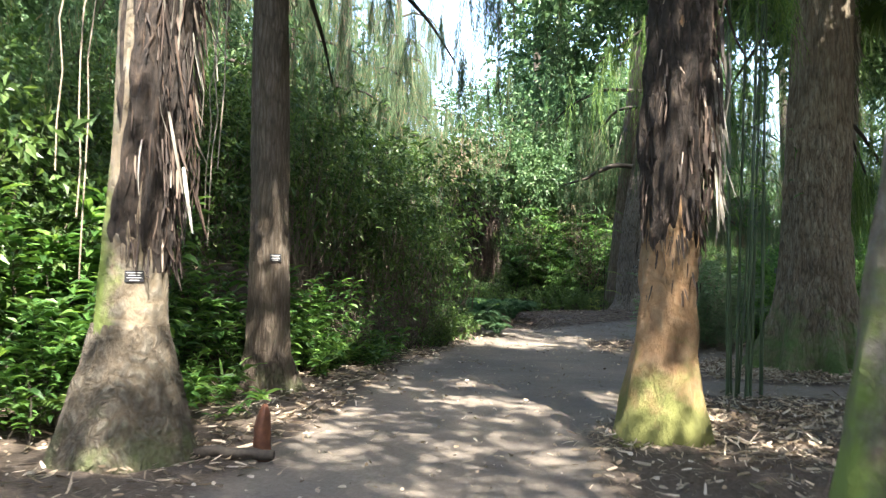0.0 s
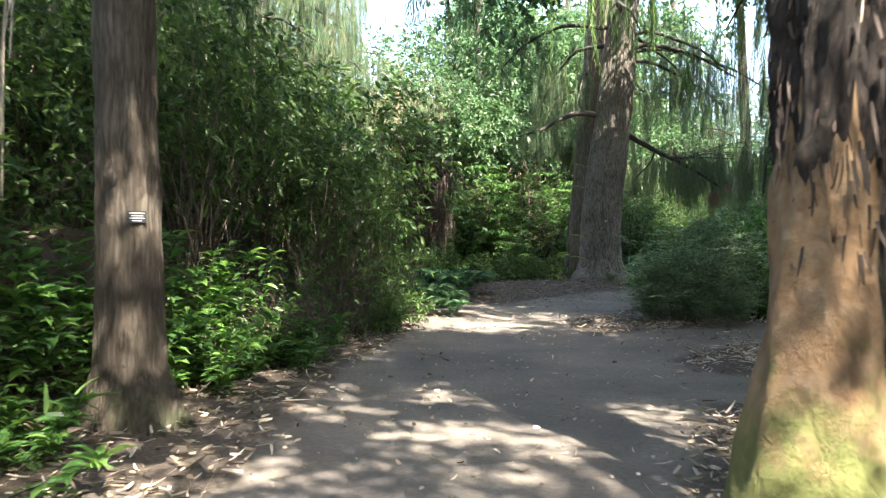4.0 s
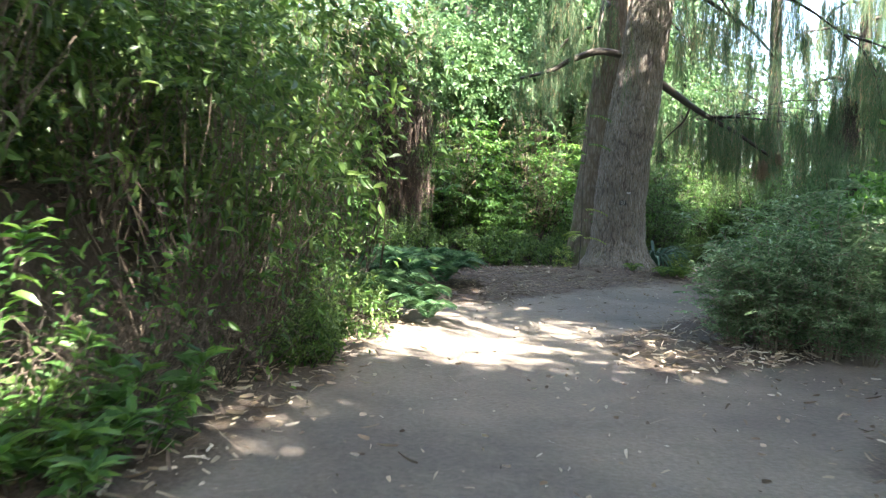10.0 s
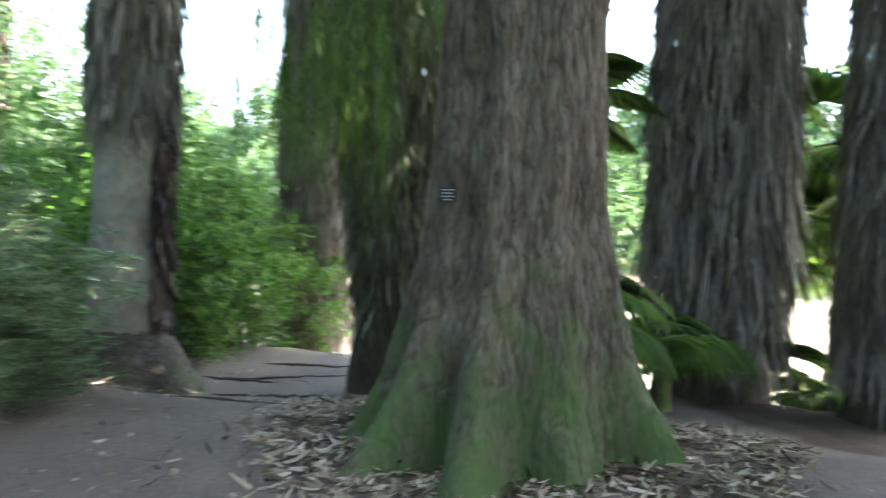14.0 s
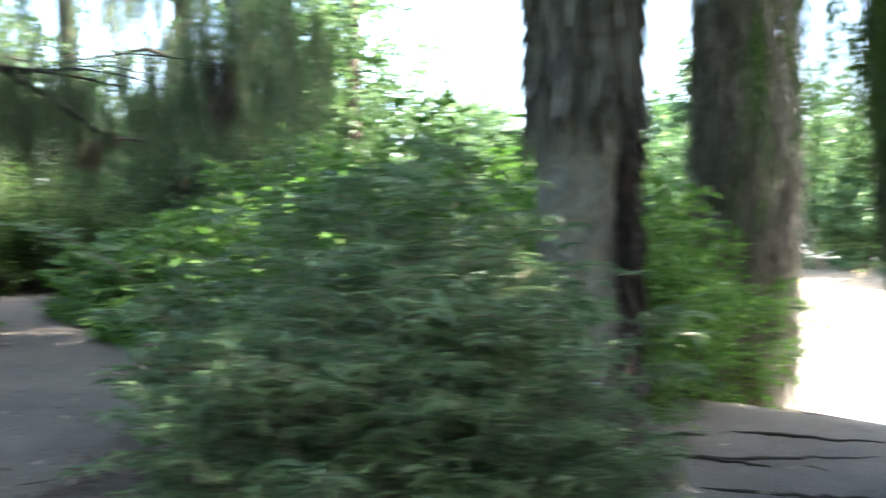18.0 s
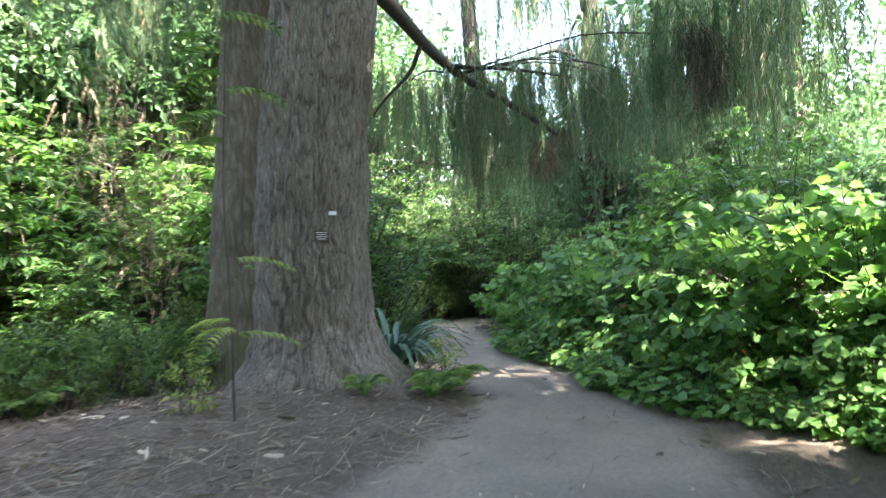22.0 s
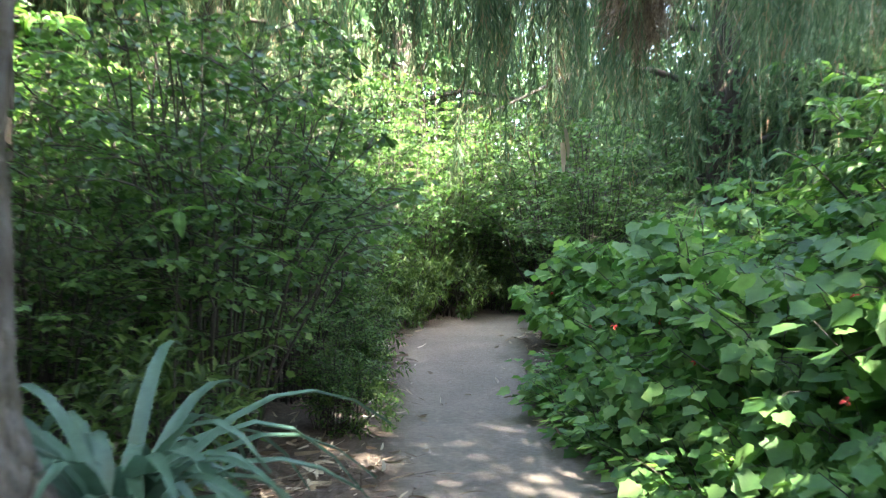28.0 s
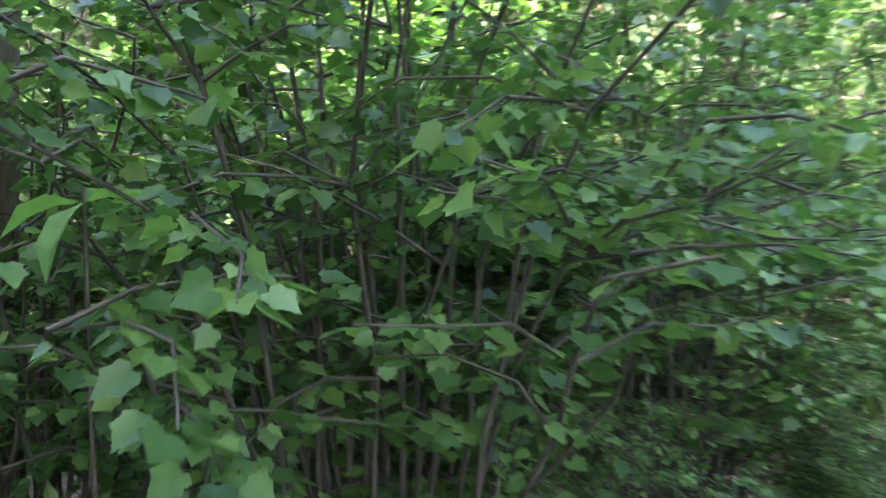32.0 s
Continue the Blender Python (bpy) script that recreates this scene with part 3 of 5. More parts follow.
# ---- the ground ----
def spaced(lo, hi, fine, far):
    mid = np.arange(lo, hi + 1e-6, fine)
    out = np.cumsum(np.geomspace(fine * 1.5, far * 0.16, 34))
    return np.concatenate([(lo - out)[::-1], mid, hi + out])


gx, gy = spaced(-7, 13, 0.13, 420), spaced(-7, 34, 0.13, 420)
GX, GY = np.meshgrid(gx, gy)
GT = trodden(GX, GY)
lumps = np.array([[noise.fractal((x * 1.8, y * 1.8, 0), 1.0, 2.0, 3) if -7 < x < 13 and -7 < y < 34 else 0.0 for x in gx] for y in gy])
GZ = height(GX, GY) + lumps * (0.02 + 0.035 * (1 - GT)) - 0.03 * GT
gi, gj = np.arange(len(gy) - 1)[:, None], np.arange(len(gx) - 1)[None]
W_ = len(gx)
gq = np.stack([gi * W_ + gj, gi * W_ + gj + 1, (gi + 1) * W_ + gj + 1, (gi + 1) * W_ + gj], -1).reshape(-1, 4)
ground_me = quick_mesh("ground", np.stack([GX, GY, GZ], -1).reshape(-1, 3), gq, M_GROUND, True)
ground_me.attributes.new("trodden", "FLOAT", "POINT").data.foreach_set("value", GT.ravel().astype(np.float32))
tagged(new("ground", ground_me), "trodden grey-brown earth path through dark leaf-strewn ground", "ground", kind="structure")

lake_v = [(13.5, -60, -1.3), (320, -60, -1.3), (320, 260, -1.3), (13.5, 260, -1.3)]
tagged(new("water", quick_mesh("water", lake_v, [(0, 1, 2, 3)], M_WATER)), "bright still lake water beyond the bank", "lake", kind="structure")
bank_x = np.linspace(-140, 200, 40)
bank = [(38 + 0.06 * k + 1.5 * math.sin(k * 0.11), k, -1.4) for k in bank_x] + [(47 + 0.06 * k, k, -0.3) for k in bank_x]
bank_f = [(i, i + 40, i + 41, i + 1) for i in range(39)]
tagged(new("far_bank", quick_mesh("far_bank", bank, bank_f, M_FIELD)), "dry tan grassy slope on the far lake shore", "bank", kind="structure")


# ---- sapling and shrub kinds ----
def shrub(name, label, mat, size, twigs, per_twig, twig_len, outline, length, width, lift=0.0, lean=0.6, shell=0.5, droop=0.15, stem_mat=None, stems=14, r0=0.014, extra=None):
    t = thing(name, Matrix(), label, "shrub")
    (v, f), (tip, out) = twiggy((0, 0, size[2] * 0.95 + lift), size, twigs, per_twig, twig_len, outline, length, width, lean, shell, droop)
    v[:, 2] = np.maximum(v[:, 2], 0.02)
    part("foliage", quick_mesh("foliage", v, f, mat, outline is LEAF_LOBED), t, kind="stuff")
    pick = RNG.choice(len(tip), min(stems, len(tip)), False)
    roots = np.stack([RNG.normal(0, size[0] * 0.14, len(pick)), RNG.normal(0, size[1] * 0.14, len(pick)), np.full(len(pick), -0.1)], -1)
    part("branchwork", stems_mesh("branchwork", stem_mat or M_TWIG, roots, tip[pick] + out[pick] * 0.6, r0), t, kind="stuff")
    return t


def put_all(proto, places, scale=(0.85, 1.2)):
    """The proto at the first place, copies at the rest: places (x, y[, scale])."""
    for k, p in enumerate(places):
        s = (p[2] if len(p) > 2 else 1.0) * RNG.uniform(*scale)
        m = pose(p[0], p[1], z_at(p[0], p[1]) - 0.02, 0, 0, RNG.uniform(0, 360)) @ Matrix.Diagonal((s, s, s * RNG.uniform(0.9, 1.1), 1))
        if k == 0:
            first = m
        else:
            copy_thing(proto, m)
    proto.matrix_basis = first


def along(points, step, jitter=0.3, scale=1.0):
    out = []
    for a, b in zip(points, points[1:]):
        n = max(1, round(math.dist(a, b) / step))
        for i in range(n):
            t = (i + 0.5) / n
            out.append((a[0] + (b[0] - a[0]) * t + RNG.normal(0, jitter), a[1] + (b[1] - a[1]) * t + RNG.normal(0, jitter), scale))
    return out


def shoot_plant(name, label, mat, stems, tall, spread, outline, length, width, per, petiole=0.05, lean=0.25, arch=0.25, branch=0, bare=0.2, stem_mat=None, r0=0.006, droop=0.25, reach=0.3, group=""):
    """A plant of many arching shoots from one root, with blades set round each shoot and its side shoots."""
    t = thing(name, Matrix(), label, "shrub", group)
    at, ways, tubes = [], [], []

    def leafy(run, lo):
        k = np.linspace(lo, 1.0, per) * (len(run) - 1)
        i = np.minimum(k.astype(int), len(run) - 2)
        p = run[i] + (run[i + 1] - run[i]) * (k - i)[:, None]
        tip = run[-1] - run[-2]
        tip = tip / np.linalg.norm(tip)
        a = np.arange(per) * 2.4 + RNG.uniform(0, 6.28) + RNG.normal(0, 0.3, per)
        d = np.stack([np.cos(a), np.sin(a), np.full(per, -droop)], -1) + 0.5 * tip + RNG.normal(0, 0.15, (per, 3))
        at.append(p + d * petiole * RNG.uniform(0.5, 1.3, (per, 1)))
        ways.append(d)

    for k in range(stems):
        a, far, h = RNG.uniform(0, 6.28), spread * RNG.uniform(0.1, 1.0) ** 0.6, tall * RNG.uniform(0.45, 1.08)
        c, s = math.cos(a), math.sin(a)
        h *= 1.12 - 0.4 * far / spread
        u = np.linspace(0, 1, 7)
        run = np.stack([c * far * (0.25 + 0.75 * u ** 1.2), s * far * (0.25 + 0.75 * u ** 1.2), h * (u - arch * u ** 2.5) / (1 - arch * 0.6) - 0.04], -1)
        run = run + RNG.normal(0, 0.03 * tall, run.shape) * (u * (1.2 - u))[:, None]
        tubes.append(tube(run, np.linspace(r0, r0 * 0.3, 7), 5))
        leafy(run, bare)
        for b in range(branch):
            i = RNG.integers(2, 7)
            q, e = RNG.uniform(0, 6.28), reach * RNG.uniform(0.5, 1.2)
            end = run[i] + np.array([math.cos(q) * e, math.sin(q) * e, e * RNG.uniform(-0.2, 0.5)])
            side = bent(run[i], end, 0.04, 0.02, 4)
            tubes.append(tube(side, np.linspace(r0 * 0.5, r0 * 0.2, 4), 4))
            leafy(side, 0.15)
    at, ways = np.concatenate(at), np.concatenate(ways)
    at[:, 2] = np.maximum(at[:, 2], 0.03)
    ln = length * RNG.uniform(0.55, 1.25, len(at))
    part("foliage", quick_mesh("foliage", *blades(outline, at, ways, ln, width * ln / length, lean), mat, outline is LEAF_LOBED), t, kind="stuff")
    part("branchwork", quick_mesh("branchwork", *joined(tubes), stem_mat or M_TWIG, True), t, kind="stuff")
    return t


RNG = np.random.default_rng(101)


def lance_plant(stems, tall):
    """Upright leafy stems: pairs of long leaves up the stem and a whorl at the tip."""
    t = thing("lance_leaf_shrub", Matrix(), "leafy shrub with long bright green lance leaves beside the path", "shrub")
    at, ways, ln, roots, tips = [], [], [], [], []
    for k in range(stems):
        root = np.array([RNG.normal(0, 0.16), RNG.normal(0, 0.16), -0.05])
        tip = root + (RNG.normal(0, 0.3), RNG.normal(0, 0.3), tall * RNG.uniform(0.45, 1.1))
        roots.append(root)
        tips.append(tip)
        n = int(10 + 9 * tip[2])
        for i in range(n):
            h = 0.2 + 0.8 * (i + 1) / n
            for side in range(2 if i < n - 2 else 5):
                ang = i * 1.57 + side * (3.14 if i < n - 2 else 1.26) + RNG.normal(0, 0.3)
                at.append(root + (tip - root) * min(h, 1.0) + RNG.normal(0, 0.008, 3))
                ways.append((math.cos(ang), math.sin(ang), RNG.normal(0.25 if i < n - 2 else 0.55, 0.25)))
                ln.append(RNG.uniform(0.11, 0.2) * (1.15 if h > 0.6 else 0.85))
    ln = np.array(ln)
    part("foliage", quick_mesh("foliage", *blades(LEAF_LONG, np.array(at), np.array(ways), ln, ln * 0.36, 0.25), M_BROAD), t, kind="stuff")
    part("branchwork", stems_mesh("branchwork", M_TWIG, roots, tips, 0.006), t, kind="stuff")
    return t


lance = lance_plant(8, 1.3)
put_all(lance, along([(-2.95, 2.3), (-2.9, 5.6)], 0.42, 0.22) + along([(-2.75, 6.8), (-2.35, 9.6)], 0.5, 0.25, 0.95) + along([(-3.6, 2.6), (-3.3, 6.2)], 0.6, 0.25, 1.3) + along([(-4.2, 1.6), (-4.1, 6.0)], 0.7, 0.3, 1.5))
low_lance = lance_plant(7, 0.45)
put_all(low_lance, along([(-2.5, 3.3), (-2.45, 5.4)], 0.4, 0.15) + along([(-2.5, 6.9), (-2.15, 9.8)], 0.26, 0.16) + [(-1.75, 12.6, 0.9), (-1.65, 12.9, 0.7), (-1.9, 13.6, 0.8)])
tangle = shrub("tangled_shrub", "dense dark tangled shrub with small leaves and dry twigs", M_DARKLEAF, (0.95, 0.95, 0.95), 210, 13, 0.34, LEAF_SMALL, 0.085, 0.04, 0.1, 0.7, 0.5, 0.3, M_BROWNTWIG, 30, 0.008)
put_all(tangle, along([(-4.9, 2.5), (-4.6, 9.5), (-3.9, 12), (-3.6, 15)], 1.15, 0.25, 1.25) + along([(-5.8, 3), (-5.0, 15)], 1.4, 0.3, 1.7) + along([(-2.6, 13.2), (-2.5, 15.0)], 0.8, 0.15, 0.9))
leaner = shrub("overhanging_shrub", "tall feathery green shrub leaning over dry twigs", M_DARKLEAF, (0.95, 0.95, 0.8), 105, 11, 0.45, LEAF_LONG, 0.125, 0.046, 1.2, 0.6, 0.35, 0.5, M_BROWNTWIG, 46, 0.008)
put_all(leaner, [(-2.5, 18.4, 1.5), (-2.9, 15.5, 1.5), (-3.4, 17.2, 1.7)] + along([(-2.8, 11.9), (-2.55, 13.8)], 0.75, 0.15, 1.15) + along([(-4.1, 8.2), (-3.7, 13.0)], 1.3, 0.25, 1.25), (0.9, 1.1))
vine = shrub("twiggy_thicket", "bare brown twiggy thicket tangled among green leaves", M_BROAD, (0.75, 0.75, 0.7), 90, 2, 0.3, LEAF_LONG, 0.1, 0.04, 0.1, 0.7, 0.4, 0.4, M_TWIG, 50, 0.004)
put_all(vine, along([(-2.35, 9.2), (-2.0, 12.0), (-2.0, 14.4)], 0.6, 0.15, 0.85))
twigs_at = [(-2.05, 9.6), (-1.95, 10.3), (-2.0, 11.0), (-1.9, 11.7), (-1.85, 12.4), (-2.3, 10.7), (-2.3, 12.0), (-2.5, 9.2), (-2.0, 13.1), (-2.7, 8.4)]
dry = thing("dry_twig_tangle", Matrix(), "tangle of bare pale brown arching twigs under the shrubs", "twigs", "dry twigs")
arcs = []
for k in range(34):
    a, L = RNG.uniform(0, 6.28), RNG.uniform(0.3, 0.75)
    root = np.array([RNG.normal(0, 0.2), RNG.normal(0, 0.2), RNG.uniform(0.0, 0.5)])
    tip = root + (math.cos(a) * L, math.sin(a) * L, RNG.uniform(-0.25, 0.5))
    tip[2] = max(tip[2], 0.02)
    arcs.append(tube(bent(root, tip, RNG.uniform(0.05, 0.28), 0.03, 9), np.linspace(0.0045, 0.0015, 9), 4))
part("twig_mass", quick_mesh("twig_mass", *joined(arcs), M_BROWNTWIG, True), dry, kind="stuff")
put_all(dry, [(x - 0.2, y, 1.0) for x, y in twigs_at])
RNG = np.random.default_rng(102)
bush = shoot_plant("blue_green_bush", "ragged blue-green bush with narrow glossy leaves beside the path", M_BLUISH, 46, 1.85, 0.9, LEAF_LONG, 0.115, 0.034, 15, 0.01, 0.5, 0.3, 5, 0.12, M_DRYTWIG, 0.008, -0.1, 0.34)
put_all(bush, [(3.05, 14.85, 0.85), (2.72, 15.1, 0.66), (3.5, 14.55, 0.75), (3.85, 14.4, 0.5), (3.3, 15.5, 1.2), (3.9, 15.2, 1.1), (3.85, 16.0, 1.0)], (0.92, 1.06))
RNG = np.random.default_rng(103)
MALLOW_TALL, MALLOW_LOW = 1.05, 0.5
mallow = shoot_plant("mallow_shrub", "bright green broad-leaved mallow shrub with red buds", M_MALLOW, 52, MALLOW_TALL, 0.75, LEAF_LOBED, 0.105, 0.105, 13, 0.06, 0.42, 0.2, 1, 0.2, None, 0.006, 0.6)
put_all(mallow, along([(6.5, 18.9), (5.95, 21.0), (6.0, 24.0), (6.6, 27.0), (6.95, 29.5)], 0.55, 0.1, 1.08), (0.75, 1.1))
mallow_low = shoot_plant("mallow_shrub", "low light green mallow leaves spilling onto the path edge", M_MALLOW, 34, MALLOW_LOW, 0.5, LEAF_LOBED, 0.095, 0.095, 9, 0.05, 0.35, 0.2, 0, 0.15, None, 0.005, 0.5)
put_all(mallow_low, along([(5.85, 19.3), (5.3, 21.2), (5.35, 23.0), (5.6, 25.4), (5.95, 27.6)], 0.34, 0.08), (0.75, 1.1))
mallow_mid = shoot_plant("mallow_shrub", "broad bright green mallow shrub behind the path edge", M_MALLOW, 70, 1.3, 1.0, LEAF_LOBED, 0.105, 0.105, 15, 0.06, 0.42, 0.2, 1, 0.25, None, 0.007, 0.6)
put_all(mallow_mid, along([(7.5, 18.9), (6.95, 21.2), (7.0, 24.2), (7.6, 29.5)], 0.8, 0.15, 1.2), (0.75, 1.15))
mallow_tall = shoot_plant("mallow_shrub", "tall bright green mallow shrub at the back of the bank", M_MALLOW, 80, 2.0, 1.3, LEAF_LOBED, 0.11, 0.11, 22, 0.07, 0.42, 0.25, 1, 0.25, None, 0.009, 0.6)
put_all(mallow_tall, [(6.9, 21.4, 1.15), (7.1, 22.6, 1.15), (7.0, 24.0, 1.0)] + along([(8.9, 19.0), (8.5, 22), (8.6, 25), (9.2, 30)], 1.1, 0.3, 1.15), (0.75, 1.15))
bank_shrub = shoot_plant("bank_shrub", "tall arching shrub with long green leaves behind the mallows", M_BROAD, 60, 3.2, 1.5, LEAF_LONG, 0.15, 0.06, 24, 0.03, 0.4, 0.35, 3, 0.25, M_TWIG, 0.014, 0.2, 0.6)
put_all(bank_shrub, [(-3.0, 27.0, 1.15), (-1.6, 28.5, 1.2), (0.2, 29.6, 1.25), (1.6, 31.0, 1.2), (-4.6, 25.2, 1.1), (-0.4, 27.2, 0.7), (-5.4, 23.4, 1.0)] + along([(10.5, 19.6), (10.2, 24), (10.8, 29)], 1.4, 0.35, 1.3), (0.75, 1.2))
RNG = np.random.default_rng(104)
dusk = shoot_plant("large_leafy_shrub", "tall dark green shrub overhanging the path with thin bare stems", M_DUSK, 44, 3.7, 1.35, LEAF_LOBED, 0.056, 0.048, 20, 0.035, 0.4, 0.4, 6, 0.06, M_TWIG, 0.011, 0.35, 0.5)
put_all(dusk, [(6.8, 33.5, 0.5), (7.2, 33.0, 0.4), (6.4, 33.6, 0.5), (7.6, 33.4, 0.5), (6.9, 32.95, 0.3), (3.85, 26.2, 0.3), (4.15, 27.6, 0.3), (3.1, 25.9), (3.6, 27.4), (2.2, 25.5, 0.8), (2.5, 26.9, 1.0), (3.4, 29.0, 1.1), (4.3, 31.0, 1.0), (5.4, 32.8, 0.9), (6.3, 33.6, 1.0), (7.4, 30.6, 0.9), (8.2, 31.8, 1.0), (7.6, 32.5, 1.2), (6.4, 35.5, 1.3), (4.4, 34, 1.3), (7.9, 34.4, 1.0), (6.2, 34.2, 0.7), (-3.4, 25.6, 1.0), (-2.2, 27.2, 1.1), (-4.6, 23.2, 1.1), (-5.2, 20.8, 1.1)], (0.95, 1.1))


# ---- strap-leaved plants, ferns, grasses ----
def strap_plant(label, mat, leaves, length, width, arch=0.6):
    t = thing("strap_leaf_plant", Matrix(), label, "plant")
    out = []
    for i in range(leaves):
        a, L = RNG.uniform(0, 6.28), length * RNG.uniform(0.65, 1.15)
        s = np.linspace(0, 1, 8)
        run = L * (0.3 + 0.6 * RNG.uniform()) * s ** 1.2
        z = L * (0.9 * s - arch * RNG.uniform(0.7, 1.3) * s ** 2.4)
        c, d = math.cos(a), math.sin(a)
        mid = np.stack([c * run, d * run, z], -1)
        w = width * np.array([0.6, 0.85, 1, 1, 0.92, 0.75, 0.45, 0.05]) * 0.5
        side = np.stack([-d * w, c * w, np.zeros(8)], -1)
        v = np.stack([mid - side + (0, 0, 0.006), mid + (0, 0, -0.004), mid + side + (0, 0, 0.006)], 1).reshape(-1, 3)
        k = np.arange(7)[:, None] * 3
        f = np.concatenate([k + (0, 1, 4, 3), k + (1, 2, 5, 4)])
        part("leaf", quick_mesh("leaf", v, f, mat, True), t)
    return t


def at_ground(x, y, turn=0.0, s=1.0, dz=0.0):
    return pose(x, y, z_at(x, y) + dz, 0, 0, turn) @ Matrix.Diagonal((s, s, s, 1))


strap = strap_plant("arching grey-green strap-leaved plant at the foot of the big tree", M_STRAP, 54, 1.32, 0.062, 0.74)
strap.matrix_basis = at_ground(3.0, 23.65, 0, 1.0, 0.08)
grassy = strap_plant("clump of lime green blade leaves beside the conifer", M_FERN, 22, 0.7, 0.035, 0.5)
grassy.matrix_basis = at_ground(-2.4, 5.45)
copy_thing(grassy, at_ground(-2.7, 4.9, 80, 0.8))
copy_thing(grassy, at_ground(-2.9, 6.9, 150, 0.7))


def fern(label, mat, fronds, length):
    t = thing("fern", Matrix(), label, "fern")
    for i in range(fronds):
        a, L = i * 6.28 / fronds + RNG.normal(0, 0.25), length * RNG.uniform(0.7, 1.1)
        s = np.linspace(0.08, 1, 16)
        mid = np.stack([L * 0.66 * s * math.cos(a), L * 0.66 * s * math.sin(a), L * (1.2 * s - 0.85 * s ** 2)], -1)
        along_ = np.gradient(mid, axis=0)
        side = np.array([-math.sin(a), math.cos(a), 0])
        at = np.concatenate([mid, mid])
        ways = np.concatenate([side + 0.5 * along_ / np.linalg.norm(along_, axis=1)[:, None], -side + 0.5 * along_ / np.linalg.norm(along_, axis=1)[:, None]])
        ln = np.tile(L * 0.24 * np.sin(np.pi * (0.12 + 0.86 * (s - 0.05) / 1.0)) + 0.02, 2)
        leafy = blades(LEAF_SMALL, at, ways, ln, ln * 0.3, 0.15)
        part("frond", quick_mesh("frond", *leafy, mat), t)
    return t


fern_a = fern("fresh green fern with arching fronds beside the path", M_FERN, 11, 0.7)
for k, (x, y, s) in enumerate([(-2.75, 4.4, 1.0), (-2.4, 3.8, 0.8), (-3.0, 3.2, 1.0), (-2.7, 7.4, 0.9), (-2.4, 8.3, 0.8), (-2.2, 9.4, 0.7), (-3.2, 5.4, 1.0), (3.25, 22.7, 0.75), (3.5, 23.1, 0.6), (3.0, 22.3, 0.6), (-0.4, 23.9, 0.9), (-1.3, 23.0, 1.0), (-2.2, 22.2, 1.1), (-1.9, 24.2, 1.1), (-0.9, 25.0, 1.0), (2.4, 22.3, 0.5)]):
    if k:
        copy_thing(fern_a, at_ground(x, y, k * 61, s))
    else:
        fern_a.matrix_basis = at_ground(x, y, 0, s)

fern_bank = fern("dark green fern with long arching fronds on the slope", M_FERNDARK, 14, 0.85)
for k, (x, y, s) in enumerate([(-1.2, 16.3, 1.1), (-1.7, 17.0, 1.1), (-1.1, 19.4, 1.2), (-1.8, 18.8, 1.2), (-1.9, 16.0, 1.0), (-2.3, 17.6, 1.2), (-2.9, 18.6, 1.2), (-1.6, 20.1, 1.2), (-2.2, 19.6, 1.3), (-2.6, 20.6, 1.2), (-1.9, 21.9, 1.1), (-2.4, 22.6, 1.2), (-1.2, 22.4, 0.9), (-3.0, 21.4, 1.2), (-1.6, 21.2, 1.1), (-2.3, 15.3, 1.0), (-0.9, 15.7, 0.8), (-3.4, 19.6, 1.3)]):
    if k:
        copy_thing(fern_bank, at_ground(x, y, k * 61, s))
    else:
        fern_bank.matrix_basis = at_ground(x, y, 0, s)

RNG = np.random.default_rng(105)


# ---- the trees along the walk ----
def shag(at_z, radius, centre, count, length, width, out=0.05, sector=None):
    """Dead frond strips hanging round a trunk between two heights."""
    z = RNG.uniform(*at_z, count)
    a = RNG.uniform(0, 6.28, count) if sector is None else RNG.uniform(*sector, count)
    cx, cy = (np.interp(z, (0, 8), c) for c in centre)
    r = radius + RNG.uniform(0, out, count)
    at = np.stack([cx + r * np.cos(a), cy + r * np.sin(a), z], -1)
    ways = np.stack([np.cos(a) * 0.07, np.sin(a) * 0.07, np.full(count, -1.0)], -1) + RNG.normal(0, 0.09, (count, 3))
    return ribbons(at, ways, length * RNG.uniform(0.5, 1.3, count), width * RNG.uniform(0.5, 1.3, count), 0.18)


def palm_head(parent, mat, z, cx, cy, count=16, reach=1.5):
    """Fan leaves round the top of a palm."""
    for i in range(count):
        a, up = i * 2.4, RNG.uniform(-0.5, 0.8)
        d = np.array([math.cos(a), math.sin(a), up])
        d /= np.linalg.norm(d)
        hub = np.array([cx, cy, z]) + d * reach * 0.6
        n = 26
        th = np.linspace(-1.9, 1.9, n)
        side = np.cross(d, (0, 0, 1.0))
        side /= np.linalg.norm(side)
        ways = np.cos(th)[:, None] * d + np.sin(th)[:, None] * side - np.array((0, 0, 0.15))
        v, f = blades(LEAF_LONG, np.tile(hub, (n, 1)), ways, reach * 0.75, reach * 0.075, 0.05)
        leaf = part("fan_leaf", quick_mesh("fan_leaf", v, f, mat), parent)
        tv, tf = tube([np.array([cx, cy, z]), (np.array([cx, cy, z]) + hub) / 2 + (0, 0, 0.05), hub], [0.025, 0.018, 0.012], 5)
        part("stalk", quick_mesh("stalk", tv, tf, M_PALM, True), leaf)


